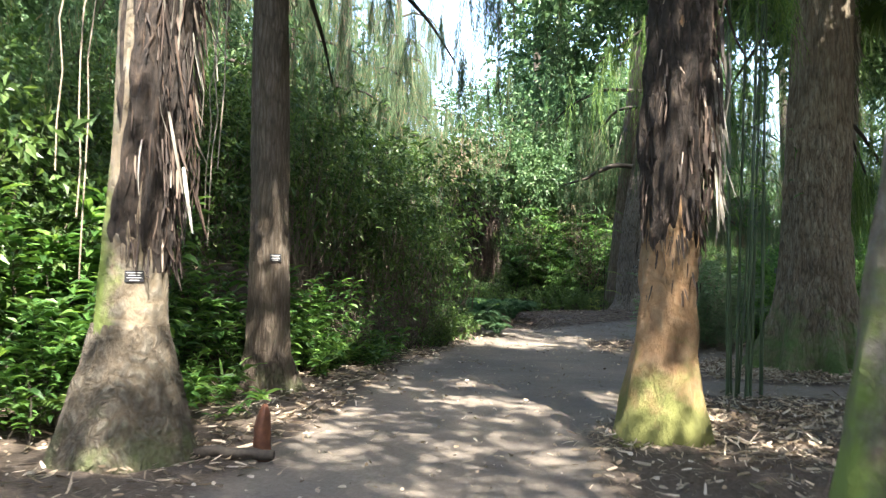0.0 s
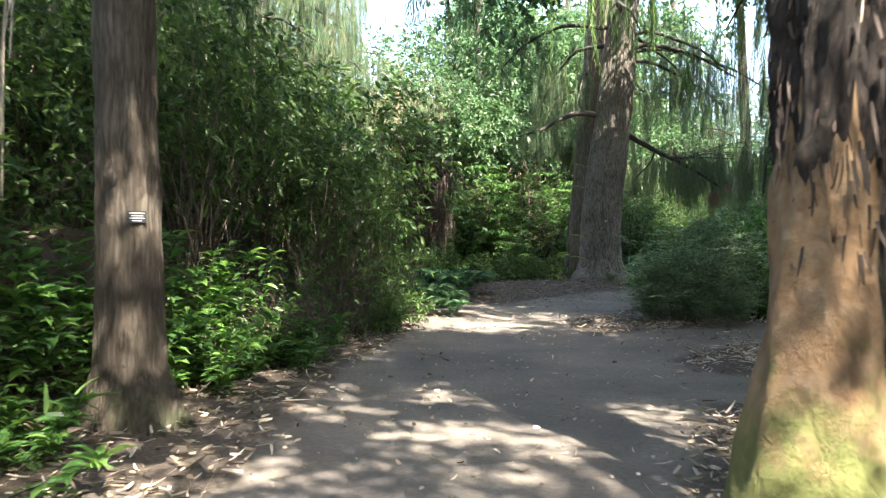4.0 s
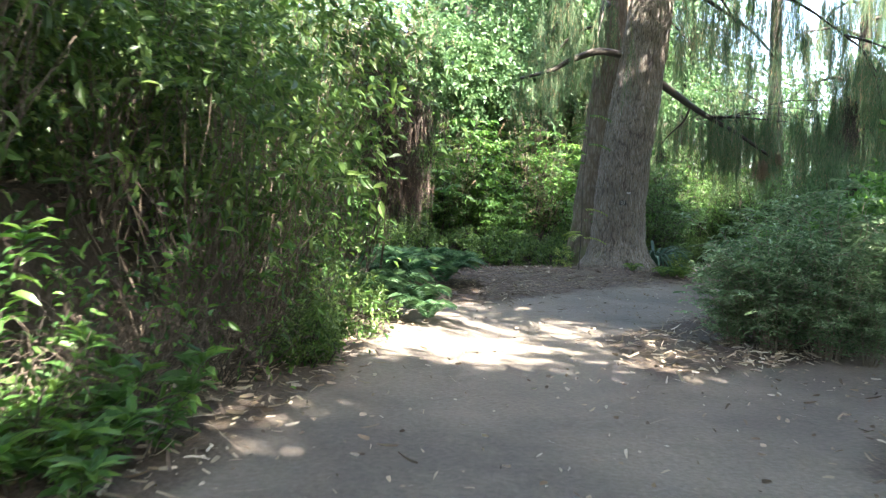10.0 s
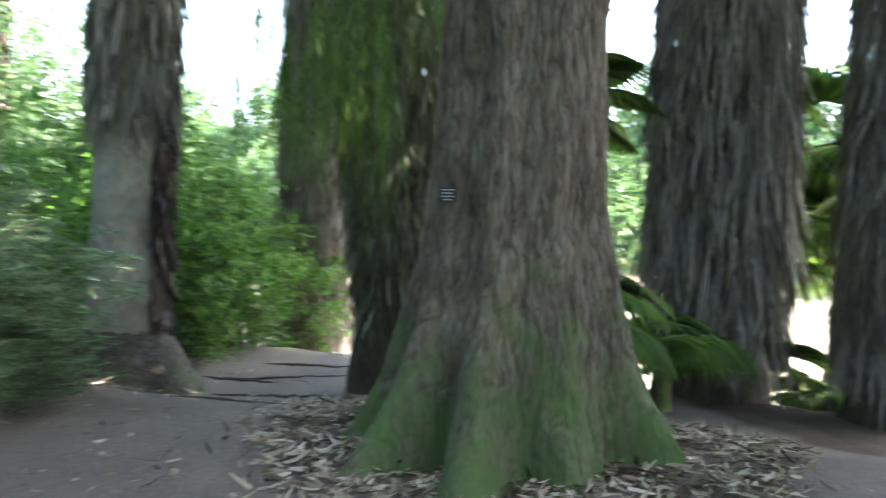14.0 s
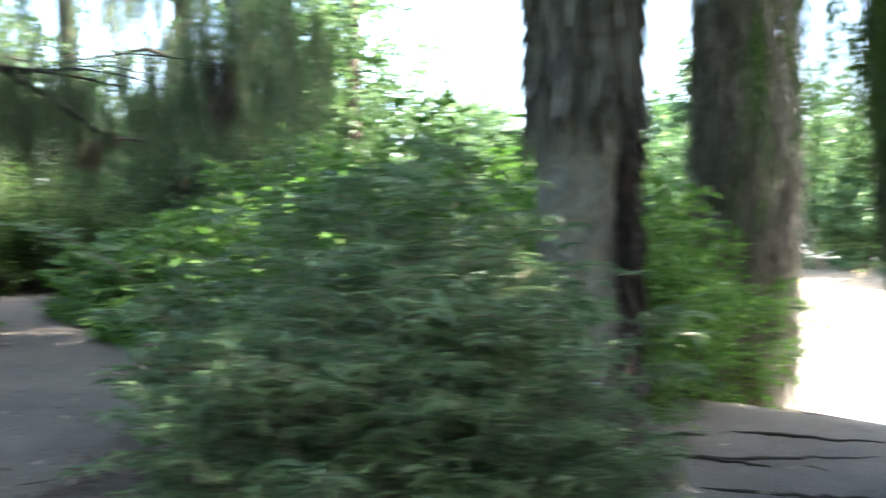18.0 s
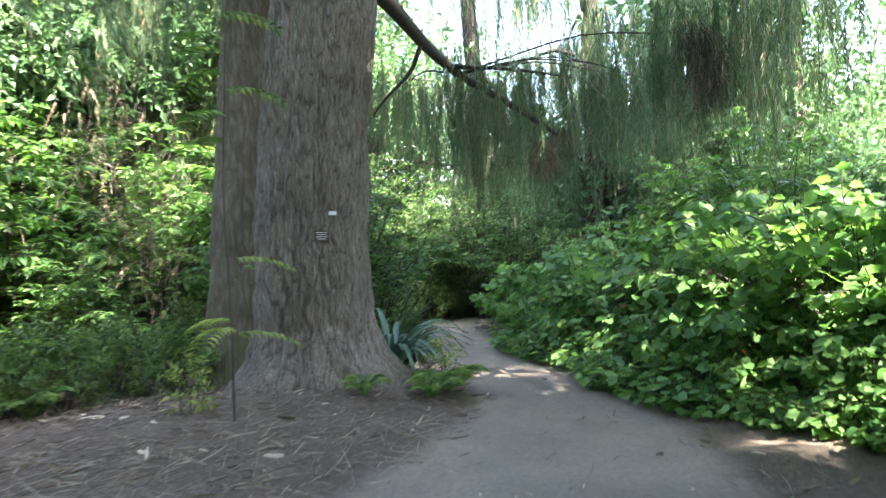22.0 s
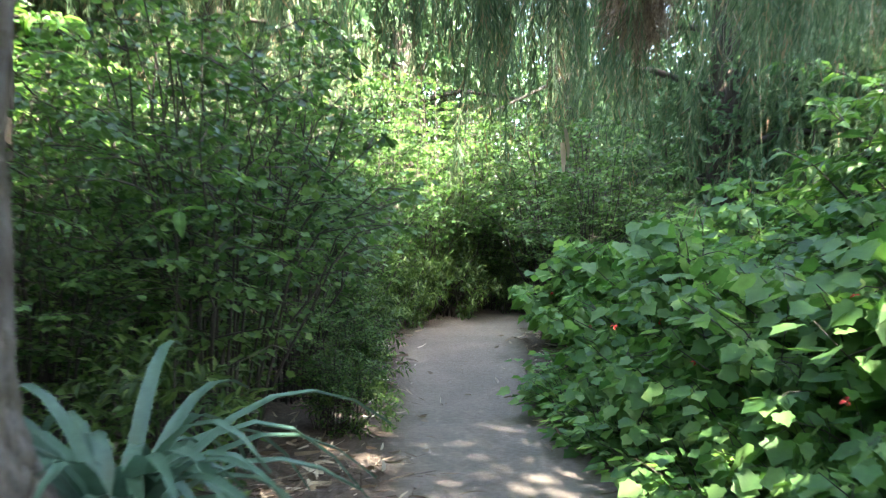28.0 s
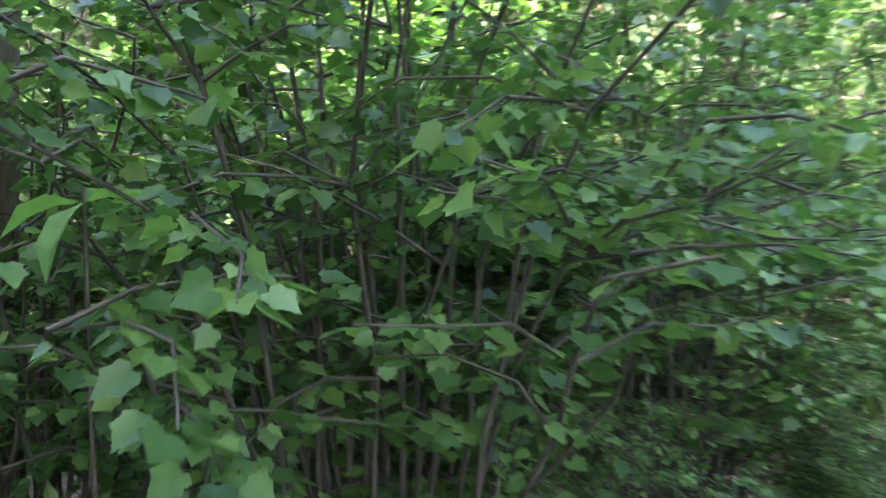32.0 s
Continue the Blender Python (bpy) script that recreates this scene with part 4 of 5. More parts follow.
# mossy grey palm with a beard of dead fronds
palm_l = thing("palm_tree", at_ground(-1.85, 2.75), "old palm with swollen mossy grey foot and hanging dead fronds", "tree", "palms")
part("trunk", trunk_mesh("trunk", M_PALMBARK, [(0.02, 0, 0.3, 0.29), (0.03, 0, 0.9, 0.285), (0.04, 0, 1.2, 0.262), (0.05, 0, 1.6, 0.25), (0.1, 0, 2.6, 0.24), (0.3, 0, 8, 0.22)], 40, 60, 0, 0, 0.02), palm_l)
part("root_mass", trunk_mesh("root_mass", M_ROOTMASS, [(0, 0, -0.15, 0.6), (0, 0, 0.08, 0.55), (0, 0, 0.25, 0.5), (0.01, 0, 0.46, 0.44), (0.02, 0, 0.7, 0.355), (0.02, 0, 0.9, 0.305), (0.03, 0, 1.05, 0.27)], 90, 110, 0, 0, 0.045), palm_l, "rough grey-brown swollen root mass")
part("dead_fronds", quick_mesh("dead_fronds", *joined([shag((1.55, 7), 0.225, ((0.03, 0.3), (0, 0)), 1500, 0.2, 0.016, 0.09, (-1.5, 1.9)), shag((2.0, 7), 0.25, ((0.03, 0.3), (0, 0)), 700, 0.36, 0.018, 0.16, (-1.0, 1.8)), shag((4.6, 7.5), 0.25, ((0.03, 0.3), (0, 0)), 300, 0.5, 0.06, 0.1)]), M_FIBRE), palm_l, "dark brown hanging dead fibre")
part("dry_strips", quick_mesh("dry_strips", *shag((2.1, 7), 0.28, ((0.03, 0.3), (0, 0)), 55, 0.5, 0.024, 0.18, (-1.2, 1.6)), M_FIBREGREY), palm_l, "pale grey dry leaf strips", kind="stuff")
part("fibre_sheath", trunk_mesh("fibre_sheath", M_SHEATH, [(0.14, -0.03, 1.45, 0.13), (0.14, -0.05, 1.75, 0.2), (0.19, -0.05, 2.6, 0.225), (0.39, -0.05, 8, 0.225)], 70, 130, 0, 0, 0.1), palm_l, "dark torn fibre sheath")
palm_head(palm_l, M_PALM, 8.3, 0.3, 0, 14, 1.8)

for vx, vy, vz in [(-2.75, 3.3, 1.9), (-2.85, 3.5, 1.3), (-2.9, 3.2, 2.3), (-2.4, 5.0, 1.7), (-2.55, 5.2, 2.1), (-2.2, 4.8, 2.5)]:
    vine_hang = thing("hanging_vine", pose(vx, vy, 0), "thin pale dry vine hanging from the canopy", "vine", "hanging vines")
    part("stem", quick_mesh("stem", *tube(bent((0.1, 0.05, 8.0), (0, 0, vz), 0, 0.04, 14), np.full(14, 0.008), 5), M_DRYTWIG, True), vine_hang)

# straight brown conifer
tree2 = thing("conifer_tree", at_ground(-2.27, 6.32), "straight brown-barked conifer at the path edge", "tree")
part("trunk", trunk_mesh("trunk", M_BARKRED, [(0, 0, -0.15, 0.46), (0, 0, 0.1, 0.36), (0, 0, 0.45, 0.265), (0, 0, 1.2, 0.235), (-0.06, 0, 4, 0.215), (-0.15, 0, 11, 0.13)], 110, 160, 7, 0.3, 0.012, 34, 0.02, 0.6), tree2)

# tan palm, its bark torn into hanging fibre
palm_r = thing("palm_tree", at_ground(2.32, 4.85), "palm with bare tan foot and torn shaggy brown fibre above", "tree", "palms")
part("trunk", trunk_mesh("trunk", M_PALMTAN, [(0, 0, -0.15, 0.5), (0, 0, 0.1, 0.43), (0.01, 0, 0.5, 0.34), (0.02, 0, 0.8, 0.28), (0.03, 0, 1.3, 0.25), (0.06, 0, 2.2, 0.24), (0.2, 0, 8, 0.23)], 40, 60, 0, 0, 0.05), palm_r)
part("dead_fronds", quick_mesh("dead_fronds", *joined([shag((1.35, 2.1), 0.235, ((0.03, 0.2), (0, 0)), 160, 0.14, 0.02, 0.03), shag((1.8, 7), 0.245, ((0.03, 0.2), (0, 0)), 1500, 0.17, 0.02, 0.07), shag((2.6, 7.5), 0.26, ((0.03, 0.2), (0, 0)), 160, 0.45, 0.04, 0.14, (-0.9, 1.2))]), M_FIBRE), palm_r, "torn dark and pale brown palm fibre")
part("fibre_sheath", trunk_mesh("fibre_sheath", M_SHEATH, [(0.05, 0, 1.55, 0.17), (0.05, 0, 1.85, 0.24), (0.06, 0, 2.4, 0.28), (0.2, 0, 8, 0.27)], 60, 110, 0, 0, 0.1), palm_r, "dark torn fibre sheath")
part("dry_strips", quick_mesh("dry_strips", *shag((2.35, 3.6), 0.29, ((0.03, 0.2), (0, 0)), 150, 0.5, 0.026, 0.16, (-0.1, 1.3)), M_FIBREGREY), palm_r, "pale dry leaf strips", kind="stuff")
palm_head(palm_r, M_PALM, 8.2, 0.2, 0, 14, 1.8)

# great buttressed trunk
butt = thing("buttressed_tree", at_ground(4.95, 11.36), "huge buttressed conifer with mossy ridged foot", "tree")
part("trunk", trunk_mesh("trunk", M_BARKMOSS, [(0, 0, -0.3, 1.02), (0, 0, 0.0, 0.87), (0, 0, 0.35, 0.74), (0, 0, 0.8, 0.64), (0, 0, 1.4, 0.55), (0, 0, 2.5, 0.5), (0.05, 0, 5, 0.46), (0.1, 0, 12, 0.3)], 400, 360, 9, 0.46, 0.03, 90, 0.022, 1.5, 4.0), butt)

# bearded palm in front of the lake path
palm3 = thing("palm_tree", at_ground(6.2, 16.3), "tall palm with pale smooth foot and shaggy grey trunk", "tree", "palms")
part("trunk", trunk_mesh("trunk", M_PALMPALE, [(0, 0, 0.2, 0.42), (0, 0, 0.5, 0.4), (0, 0, 0.9, 0.38), (0, 0, 1.6, 0.35), (0.03, 0, 2.6, 0.35), (0.1, 0, 8, 0.33)], 40, 60, 0, 0, 0.04), palm3)
part("root_mass", trunk_mesh("root_mass", M_ROOTMASS, [(0, 0, -0.2, 0.86), (0, 0, 0.1, 0.74), (0, 0, 0.35, 0.6), (0, 0, 0.5, 0.5), (0, 0, 0.62, 0.38)], 60, 60, 0, 0, 0.07), palm3, "brown matted root mass")
part("dead_fronds", quick_mesh("dead_fronds", *joined([shag((2.85, 8), 0.37, ((0.0, 0.1), (0, 0)), 3600, 0.45, 0.04, 0.09)]), M_FIBREGREY), palm3, "grey-brown shaggy dead fronds")
part("fibre_stripe", quick_mesh("fibre_stripe", *shag((0.7, 3.2), 0.36, ((0, 0.1), (0, 0)), 1600, 0.3, 0.04, 0.07, (-1.7, 0.5)), M_FIBRE), palm3, "dark torn fibre down one side")
palm_head(palm3, M_PALM, 8.2, 0.1, 0, 12, 1.8)

# palm skirted to a taper
palm4 = thing("palm_tree", at_ground(7.95, 14.2), "palm with tapering skirt of dead fronds above a dark foot", "tree", "palms")
part("trunk", trunk_mesh("trunk", M_BARKRED, [(0, 0, -0.2, 0.42), (0, 0, 0.1, 0.36), (0, 0, 0.5, 0.3), (0, 0, 2.6, 0.3), (0, 0, 9, 0.3)], 32, 40, 0, 0, 0.05), palm4)
skirt = [shag((0.85 + 0.4 * k, 1.35 + 0.4 * k), 0.22 + 0.06 * min(k, 5), ((0, 0), (0, 0)), 620, 0.4, 0.03, 0.06) for k in range(16)]
part("dead_fronds", quick_mesh("dead_fronds", *joined(skirt), M_FIBREGREEN), palm4, "skirt of grey-green dead fronds")
palm5 = thing("palm_tree", at_ground(10.45, 11.1), "broad palm trunk wrapped in long grey dead fronds", "tree", "palms")
part("trunk", trunk_mesh("trunk", M_BARKRED, [(0, 0, -0.2, 0.75), (0, 0, 0.6, 0.6), (0, 0, 9, 0.5)], 32, 40, 0, 0, 0.05), palm5)
part("dead_fronds", quick_mesh("dead_fronds", *joined([shag((0.9, 8.5), 0.68, ((0, 0), (0, 0)), 8500, 0.8, 0.024, 0.16)]), M_FIBREGREY), palm5, "long grey hanging dead fronds")
copy_thing(palm5, at_ground(9.9, 9.15, 130, 0.72))
copy_thing(palm5, at_ground(11.5, 17.8, 50, 0.8))
palm7 = thing("palm_tree", at_ground(9.4, 13.0), "dark palm with drooping green fan leaves and dead fronds", "tree", "palms")
part("trunk", trunk_mesh("trunk", M_BARKRED, [(0, 0, -0.2, 0.45), (0, 0, 0.6, 0.34), (0.3, 0, 9, 0.3)], 32, 40, 0, 0, 0.05), palm7)
part("dead_fronds", quick_mesh("dead_fronds", *joined([shag((0.9, 8), 0.36, ((0, 0.3), (0, 0)), 1100, 0.6, 0.08, 0.18)]), M_FIBRE), palm7)
palm_head(palm7, M_PALM, 3.4, 0.1, 0, 9, 1.1)
fan = thing("young_fan_palm", at_ground(7.35, 12.0), "young fan palm with wide drooping green leaves", "plant")
part("trunk", trunk_mesh("trunk", M_PALMBARK, [(0, 0, -0.2, 0.13), (0, 0, 0.5, 0.1), (0, 0, 1.15, 0.07)], 20, 16, 0, 0, 0.06), fan)
palm_head(fan, M_PALM, 1.12, 0, 0, 10, 1.0)
copy_thing(fan, at_ground(10.9, 10.15, 70, 0.8, -0.45))
copy_thing(fan, at_ground(8.9, 11.3, 40, 0.8))
for fx, fy, fz, fs in [(12.6, 9.9, 1.3, 1.3), (12.2, 10.6, 0.2, 1.5), (13.2, 9.8, -0.6, 1.7)]:
    copy_thing(fan, pose(fx, fy, fz, 0, 0, fx * 90) @ Matrix.Diagonal((fs, fs, fs, 1)))

RNG = np.random.default_rng(106)
# great grey tree at the fork, with a second stem behind it
ctr = thing("great_conifer", at_ground(2.18, 23.4), "huge grey furrowed conifer leaning beside the narrow path", "tree")
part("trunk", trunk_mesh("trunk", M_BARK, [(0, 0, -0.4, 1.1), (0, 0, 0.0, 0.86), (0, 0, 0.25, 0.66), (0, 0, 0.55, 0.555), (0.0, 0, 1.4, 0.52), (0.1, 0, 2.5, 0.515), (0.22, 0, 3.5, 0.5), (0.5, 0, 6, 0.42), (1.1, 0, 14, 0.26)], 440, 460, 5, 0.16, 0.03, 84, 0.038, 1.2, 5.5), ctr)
ctr2 = thing("great_conifer", at_ground(1.66, 25.3), "grey conifer stem standing close behind the great tree", "tree")
part("trunk", trunk_mesh("trunk", M_BARKREAR, [(-0.05, 0, -0.3, 0.6), (0, 0, 0.3, 0.46), (0.1, 0, 1.5, 0.42), (0.35, 0, 5, 0.36), (0.8, 0, 13, 0.22)], 64, 80, 5, 0.15, 0.03, 30, 0.02, 1.0), ctr2)


def limb(parent, pts, r0, r1, mat=None, sides=8, name="limb"):
    p = np.asarray(pts, float)
    t = np.linspace(0, len(p) - 1, 4 * (len(p) - 1) + 1)
    i = np.minimum(t.astype(int), len(p) - 2)
    f = (t - i)[:, None]
    q = p[i] * (1 - f) + p[i + 1] * f
    q[1:-1] = (q[:-2] + 2 * q[1:-1] + q[2:]) / 4
    v, fc = tube(q, np.linspace(r0, r1, len(q)), sides)
    part(name, quick_mesh(name, v, fc, mat or M_TWIG, True), parent)
    return q


def draped(parent, pts, count, spread, length, width=0.11, name="sprays", mat=None):
    at = curtain_points(np.asarray(pts, float), count, spread)
    v, f = hanging(at, length * RNG.uniform(0.35, 1.3, count), width * RNG.uniform(0.6, 1.3, count))
    part(name, quick_mesh(name, v, f, mat or M_CYPRESS), parent, kind="stuff")


# the low bough over the path, and the bough to the other side (local to the great tree)
bough = limb(ctr, [(0.3, 0, 4.2), (1.05, 0.6, 3.85), (1.7, 1.4, 3.6), (2.3, 2.0, 3.4), (2.9, 1.9, 3.05), (3.5, 1.7, 2.6)], 0.1, 0.03)
limb(ctr, [(2.1, 1.8, 3.47), (3.0, 2.0, 3.5), (4.0, 2.2, 3.45)], 0.035, 0.012)
limb(ctr, [(1.6, 1.25, 3.63), (1.5, 1.4, 3.3), (1.2, 1.6, 3.0), (1.0, 1.8, 2.7)], 0.03, 0.012)
draped(ctr, bough[6:], 720, 0.55, 0.7, 0.12)
left_bough = limb(ctr, [(0.35, 0, 4.4), (-0.6, -0.2, 4.55), (-1.2, -0.3, 4.3), (-1.5, -0.3, 4.1), (-2.2, -0.3, 3.9)], 0.09, 0.03)
draped(ctr, left_bough[8:], 250, 0.4, 0.6)
for px, py, pz, n in [(3.2, -0.6, 5.6, 300), (2.6, 1.6, 5.6, 320), (1.2, 3.6, 5.2, 260), (-1.6, 2.4, 5.4, 260), (-2.6, -0.8, 5.8, 240), (3.9, 2.8, 5.0, 340), (0.8, -2.6, 6.2, 160), (4.6, 0.6, 5.2, 260)]:
    high = limb(ctr, [(0.62, 0, pz + 1.0), (px * 0.4, py * 0.4, pz + 1.1), (px * 0.8, py * 0.8, pz + 0.5), (px, py, pz - 0.1)], 0.07, 0.015)
    draped(ctr, high[3:], n, 0.45, 1.0)
for px, py, pz, n in [(2.9, 2.6, 3.3, 150), (3.9, 1.5, 3.3, 150), (4.7, 2.5, 3.4, 190), (3.3, 3.4, 3.3, 190), (5.3, 1.1, 3.6, 150), (2.0, 3.9, 3.4, 160), (3.9, 4.6, 3.3, 190), (5.6, 3.4, 3.6, 160)]:
    side = limb(ctr, [(2.3, 2.0, 3.42), (px * 0.5 + 1.15, py * 0.5 + 1.0, pz + 0.28), (px, py, pz + 0.2), (px + 0.3 * (px - 2.3), py + 0.3 * (py - 2), pz)], 0.014, 0.005)
    draped(ctr, side[4:], n * 3 // 2, 0.36, 0.9, 0.13)
for px, py, pz, n in [(5.2, 0.4, 3.3, 330), (5.9, 1.6, 3.2, 330), (5.3, -0.5, 3.6, 260), (6.2, 0.5, 3.6, 260)]:
    side = limb(ctr, [(4.5, 0.6, 5.15), (px * 0.5 + 2.25, py * 0.5 + 0.3, 4.9), (px, py, pz + 0.9), (px + 0.2, py, pz)], 0.02, 0.006)
    draped(ctr, side[4:], n, 0.42, 0.9, 0.13)
limb(ctr, [(0.65, 0, 6.2), (1.2, -0.4, 6.3), (2.3, -0.9, 5.9), (3.3, -1.2, 5.2)], 0.08, 0.02)

tuft = thing("dead_foliage_tuft", pose(5.5, 25.15, 2.6), "clump of rust-brown dead foliage hanging from the bough", "foliage")
part("dead_sprays", quick_mesh("dead_sprays", *hanging(RNG.normal(0, 0.055, (520, 3)) + (0, 0, 0.12), 0.3 * RNG.uniform(0.5, 1.3, 520), 0.1, sway=0.3), M_DEAD), tuft)
copy_thing(tuft, pose(5.85, 25.3, 2.85, 0, 0, 80) @ Matrix.Diagonal((0.8, 0.8, 0.6, 1)))
nest = thing("dark_foliage_clump", pose(3.25, 25.2, 2.85), "small dark clump of dead foliage hanging on a thin bough", "foliage")
part("dead_sprays", quick_mesh("dead_sprays", *hanging(RNG.normal(0, 0.06, (160, 3)), 0.14, 0.06), M_TWIG), nest)

# weeping boughs of the conifers over the path
for px, py, pz, n in [(0.9, 2.1, 2.9, 150), (1.6, 2.9, 3.0, 190), (2.1, 2.9, 2.9, 130), (-1.2, 3.2, 4.8, 220), (0.1, 2.3, 4.3, 170), (-3.6, 0.8, 5.2, 280), (-1.8, -3.6, 5.4, 220)]:
    high = limb(butt, [(0, 0, pz + 1.2), (px * 0.4, py * 0.4, pz + 1.2), (px * 0.8, py * 0.8, pz + 0.5), (px, py, pz)], 0.05, 0.012)
    draped(butt, high[3:], n, 0.5, 1.0, 0.13, mat=M_FERN)
for px, py, pz, n in [(2.6, 2.6, 5.4, 260), (1.4, 4.0, 5.0, 300), (-0.6, 3.6, 4.6, 280), (-2.4, 0.8, 4.8, 220), (-2.6, -2.4, 4.4, 260)]:
    high = limb(tree2, [(0, 0, pz + 1.0), (px * 0.4, py * 0.4, pz + 0.9), (px * 0.8, py * 0.8, pz + 0.4), (px, py, pz - 0.1)], 0.06, 0.012)
    draped(tree2, high[3:], n, 0.42, 0.95)
for px, py, pz, n in [(0.9, 1.6, 4.6, 300), (-1.6, 0.6, 4.8, 300), (-0.4, -1.8, 5.2, 260), (1.8, -0.4, 5.4, 300)]:
    high = limb(ctr2, [(0.3, 0, pz + 1.0), (0.3 + px * 0.5, py * 0.5, pz + 0.9), (0.3 + px, py, pz - 0.1)], 0.06, 0.012)
    draped(ctr2, high[3:], n, 0.42, 1.0)

# brown dead foliage hanging in the shrubs
for hx, hy, hz, hs in [(-1.55, 17.5, 1.7, 1.1), (-1.8, 17.2, 2.2, 1.2), (-1.5, 17.8, 2.6, 1.1), (-2.0, 17.6, 3.0, 1.1)]:
    hung = thing("dark_foliage_clump", pose(hx, hy, hz, 0, 0, hx * 90) @ Matrix.Diagonal((hs, hs, hs, 1)), "dark brown dead foliage hanging in the overhanging shrub", "foliage")
    part("dead_sprays", quick_mesh("dead_sprays", *hanging(RNG.normal(0, 0.16, (420, 3)) + (0, 0, 0.25), 0.5 * RNG.uniform(0.5, 1.2, 420), 0.1), M_FIBRE), hung)

wisp = thing("dead_foliage_wisp", pose(-1.5, 26.5, 2.6), "loose wisps of tan dead foliage hanging in the trees", "foliage", "dead wisps")
part("dead_sprays", quick_mesh("dead_sprays", *hanging(RNG.normal(0, 1, (300, 3)) * (0.35, 0.35, 0.55), 0.26 * RNG.uniform(0.4, 1.4, 300), 0.09, sway=0.35), M_DEAD), wisp)
part("twig", quick_mesh("twig", *tube(bent((-0.3, -0.1, -0.35), (0.3, 0.15, 0.75), 0.12, 0.03, 9), np.linspace(0.004, 0.009, 9), 5), M_BROWNTWIG, True), wisp)
for k in range(5):
    hs = RNG.uniform(0.8, 1.4)
    copy_thing(wisp, pose(RNG.uniform(-4.5, 1.2), RNG.uniform(24.5, 29), RNG.uniform(1.2, 5.6), 0, 0, k * 50) @ Matrix.Diagonal((hs, hs, hs, 1)))

# plates on the trunks
def on_bark(tree, z, viewer, out=0.005):
    """The pose of a flat thing on the bark of a tree, at height z, that faces a way."""
    m = tree.matrix_basis
    trunk = next(c for c in tree.children if c.name.startswith("trunk"))
    co = np.array([m @ v.co for v in trunk.data.vertices if abs((m @ v.co).z - z) < 0.06])
    mid = co.mean(0)
    d = Vector((viewer[0] - mid[0], viewer[1] - mid[1], 0)).normalized()
    off = co[:, :2] - mid[:2]
    near = off @ np.array(d.xy) > 0.98 * np.hypot(off[:, 0], off[:, 1])
    p = Vector((mid[0], mid[1], z)) + d * (float(np.hypot(off[near, 0], off[near, 1]).max()) + out)
    return Matrix.Translation(p) @ Matrix.Rotation(math.atan2(d.y, d.x) + math.pi / 2, 4, "Z")


def plate_on(tree, z, viewer, w=0.14, h=0.09):
    return name_plate("", on_bark(tree, z, viewer), w, h)


plate_on(palm_l, 1.41, (1.9, -3.1))
plate_on(tree2, 1.6, (0.2, 3.4))
plate_on(butt, 1.6, (0.8, 12.7))
plate_on(ctr, 1.68, (2.4, 17))
tag = thing("metal_tag", on_bark(ctr, 1.88, (3.6, 17), 0.002), "small pale aluminium tag nailed to the trunk", "sign")
tb = bmesh.new()
bmesh.ops.create_cube(tb, size=1, matrix=Matrix.Diagonal((0.075, 0.004, 0.035, 1)))
tm = bpy.data.meshes.new("plate")
tb.to_mesh(tm)
tb.free()
tm.materials.append(M_TAG)
part("plate", tm, tag)

# bare pale twigs that hang among the sprays over the narrow path
strings = []
for i in range(120):
    top = np.array([RNG.uniform(1.6, 5.8), RNG.uniform(0.2, 4.6), RNG.uniform(2.9, 4.2)])
    drop = RNG.uniform(0.35, 1.1)
    low = top + (RNG.normal(0, 0.16), RNG.normal(0, 0.16), -drop)
    if low[2] > 1.9:
        strings.append(tube(bent(top, low, 0, 0.05, 9), np.linspace(0.005, 0.002, 9), 4))
part("twig_mass", quick_mesh("twig_mass", *joined(strings), M_DRYTWIG, True), ctr, "pale bare hanging twigs", kind="stuff")
for hx, hy, hz, hs in [(6.95, 23.7, 3.2, 0.75), (7.15, 23.9, 3.5, 0.7), (7.0, 24.0, 3.7, 0.7)]:
    knot = thing("dark_foliage_clump", pose(hx, hy, hz, 0, 0, hx * 80) @ Matrix.Diagonal((hs, hs, hs, 1)), "dark brown knot of dead twigs hanging in the sprays", "foliage")
    part("dead_sprays", quick_mesh("dead_sprays", *hanging(RNG.normal(0, 0.15, (230, 3)) + (0, 0, 0.3), 0.55 * RNG.uniform(0.3, 1.3, 230), 0.09, sway=0.3), M_FIBRE), knot)

RNG = np.random.default_rng(107)


# ---- weeping conifers and the added canopy ----
def weeping_tree(label, tall, reach, low, limbs, per_limb, spray):
    t = thing("weeping_conifer", Matrix(), label, "tree", "weeping conifers")
    part("trunk", trunk_mesh("trunk", M_BARKDARK, [(0, 0, -0.3, 0.36), (0, 0, 0.4, 0.27), (0, 0, tall, 0.08)], 16, 24, 0, 0, 0.03), t)
    for i in range(limbs):
        k = i / limbs
        z, a = low + (tall - low) * k, i * 2.4 + RNG.normal(0, 0.3)
        L = reach * (1.05 - 0.65 * k) * RNG.uniform(0.8, 1.2)
        c, s = math.cos(a), math.sin(a)
        pts = np.array([(0, 0, z), (c * L * 0.35, s * L * 0.35, z + 0.25), (c * L * 0.7, s * L * 0.7, z + 0.1), (c * L, s * L, z - 0.4)])
        v, f = tube(pts, [0.06, 0.045, 0.03, 0.012], 5)
        part("limb", quick_mesh("limb", v, f, M_TWIG, True), t)
        at = curtain_points(pts, per_limb, 0.34)
        part("sprays", quick_mesh("sprays", *hanging(at, spray * RNG.uniform(0.35, 1.3, per_limb), 0.15 * RNG.uniform(0.6, 1.3, per_limb)), M_CYPRESS), t, kind="stuff")
    return t


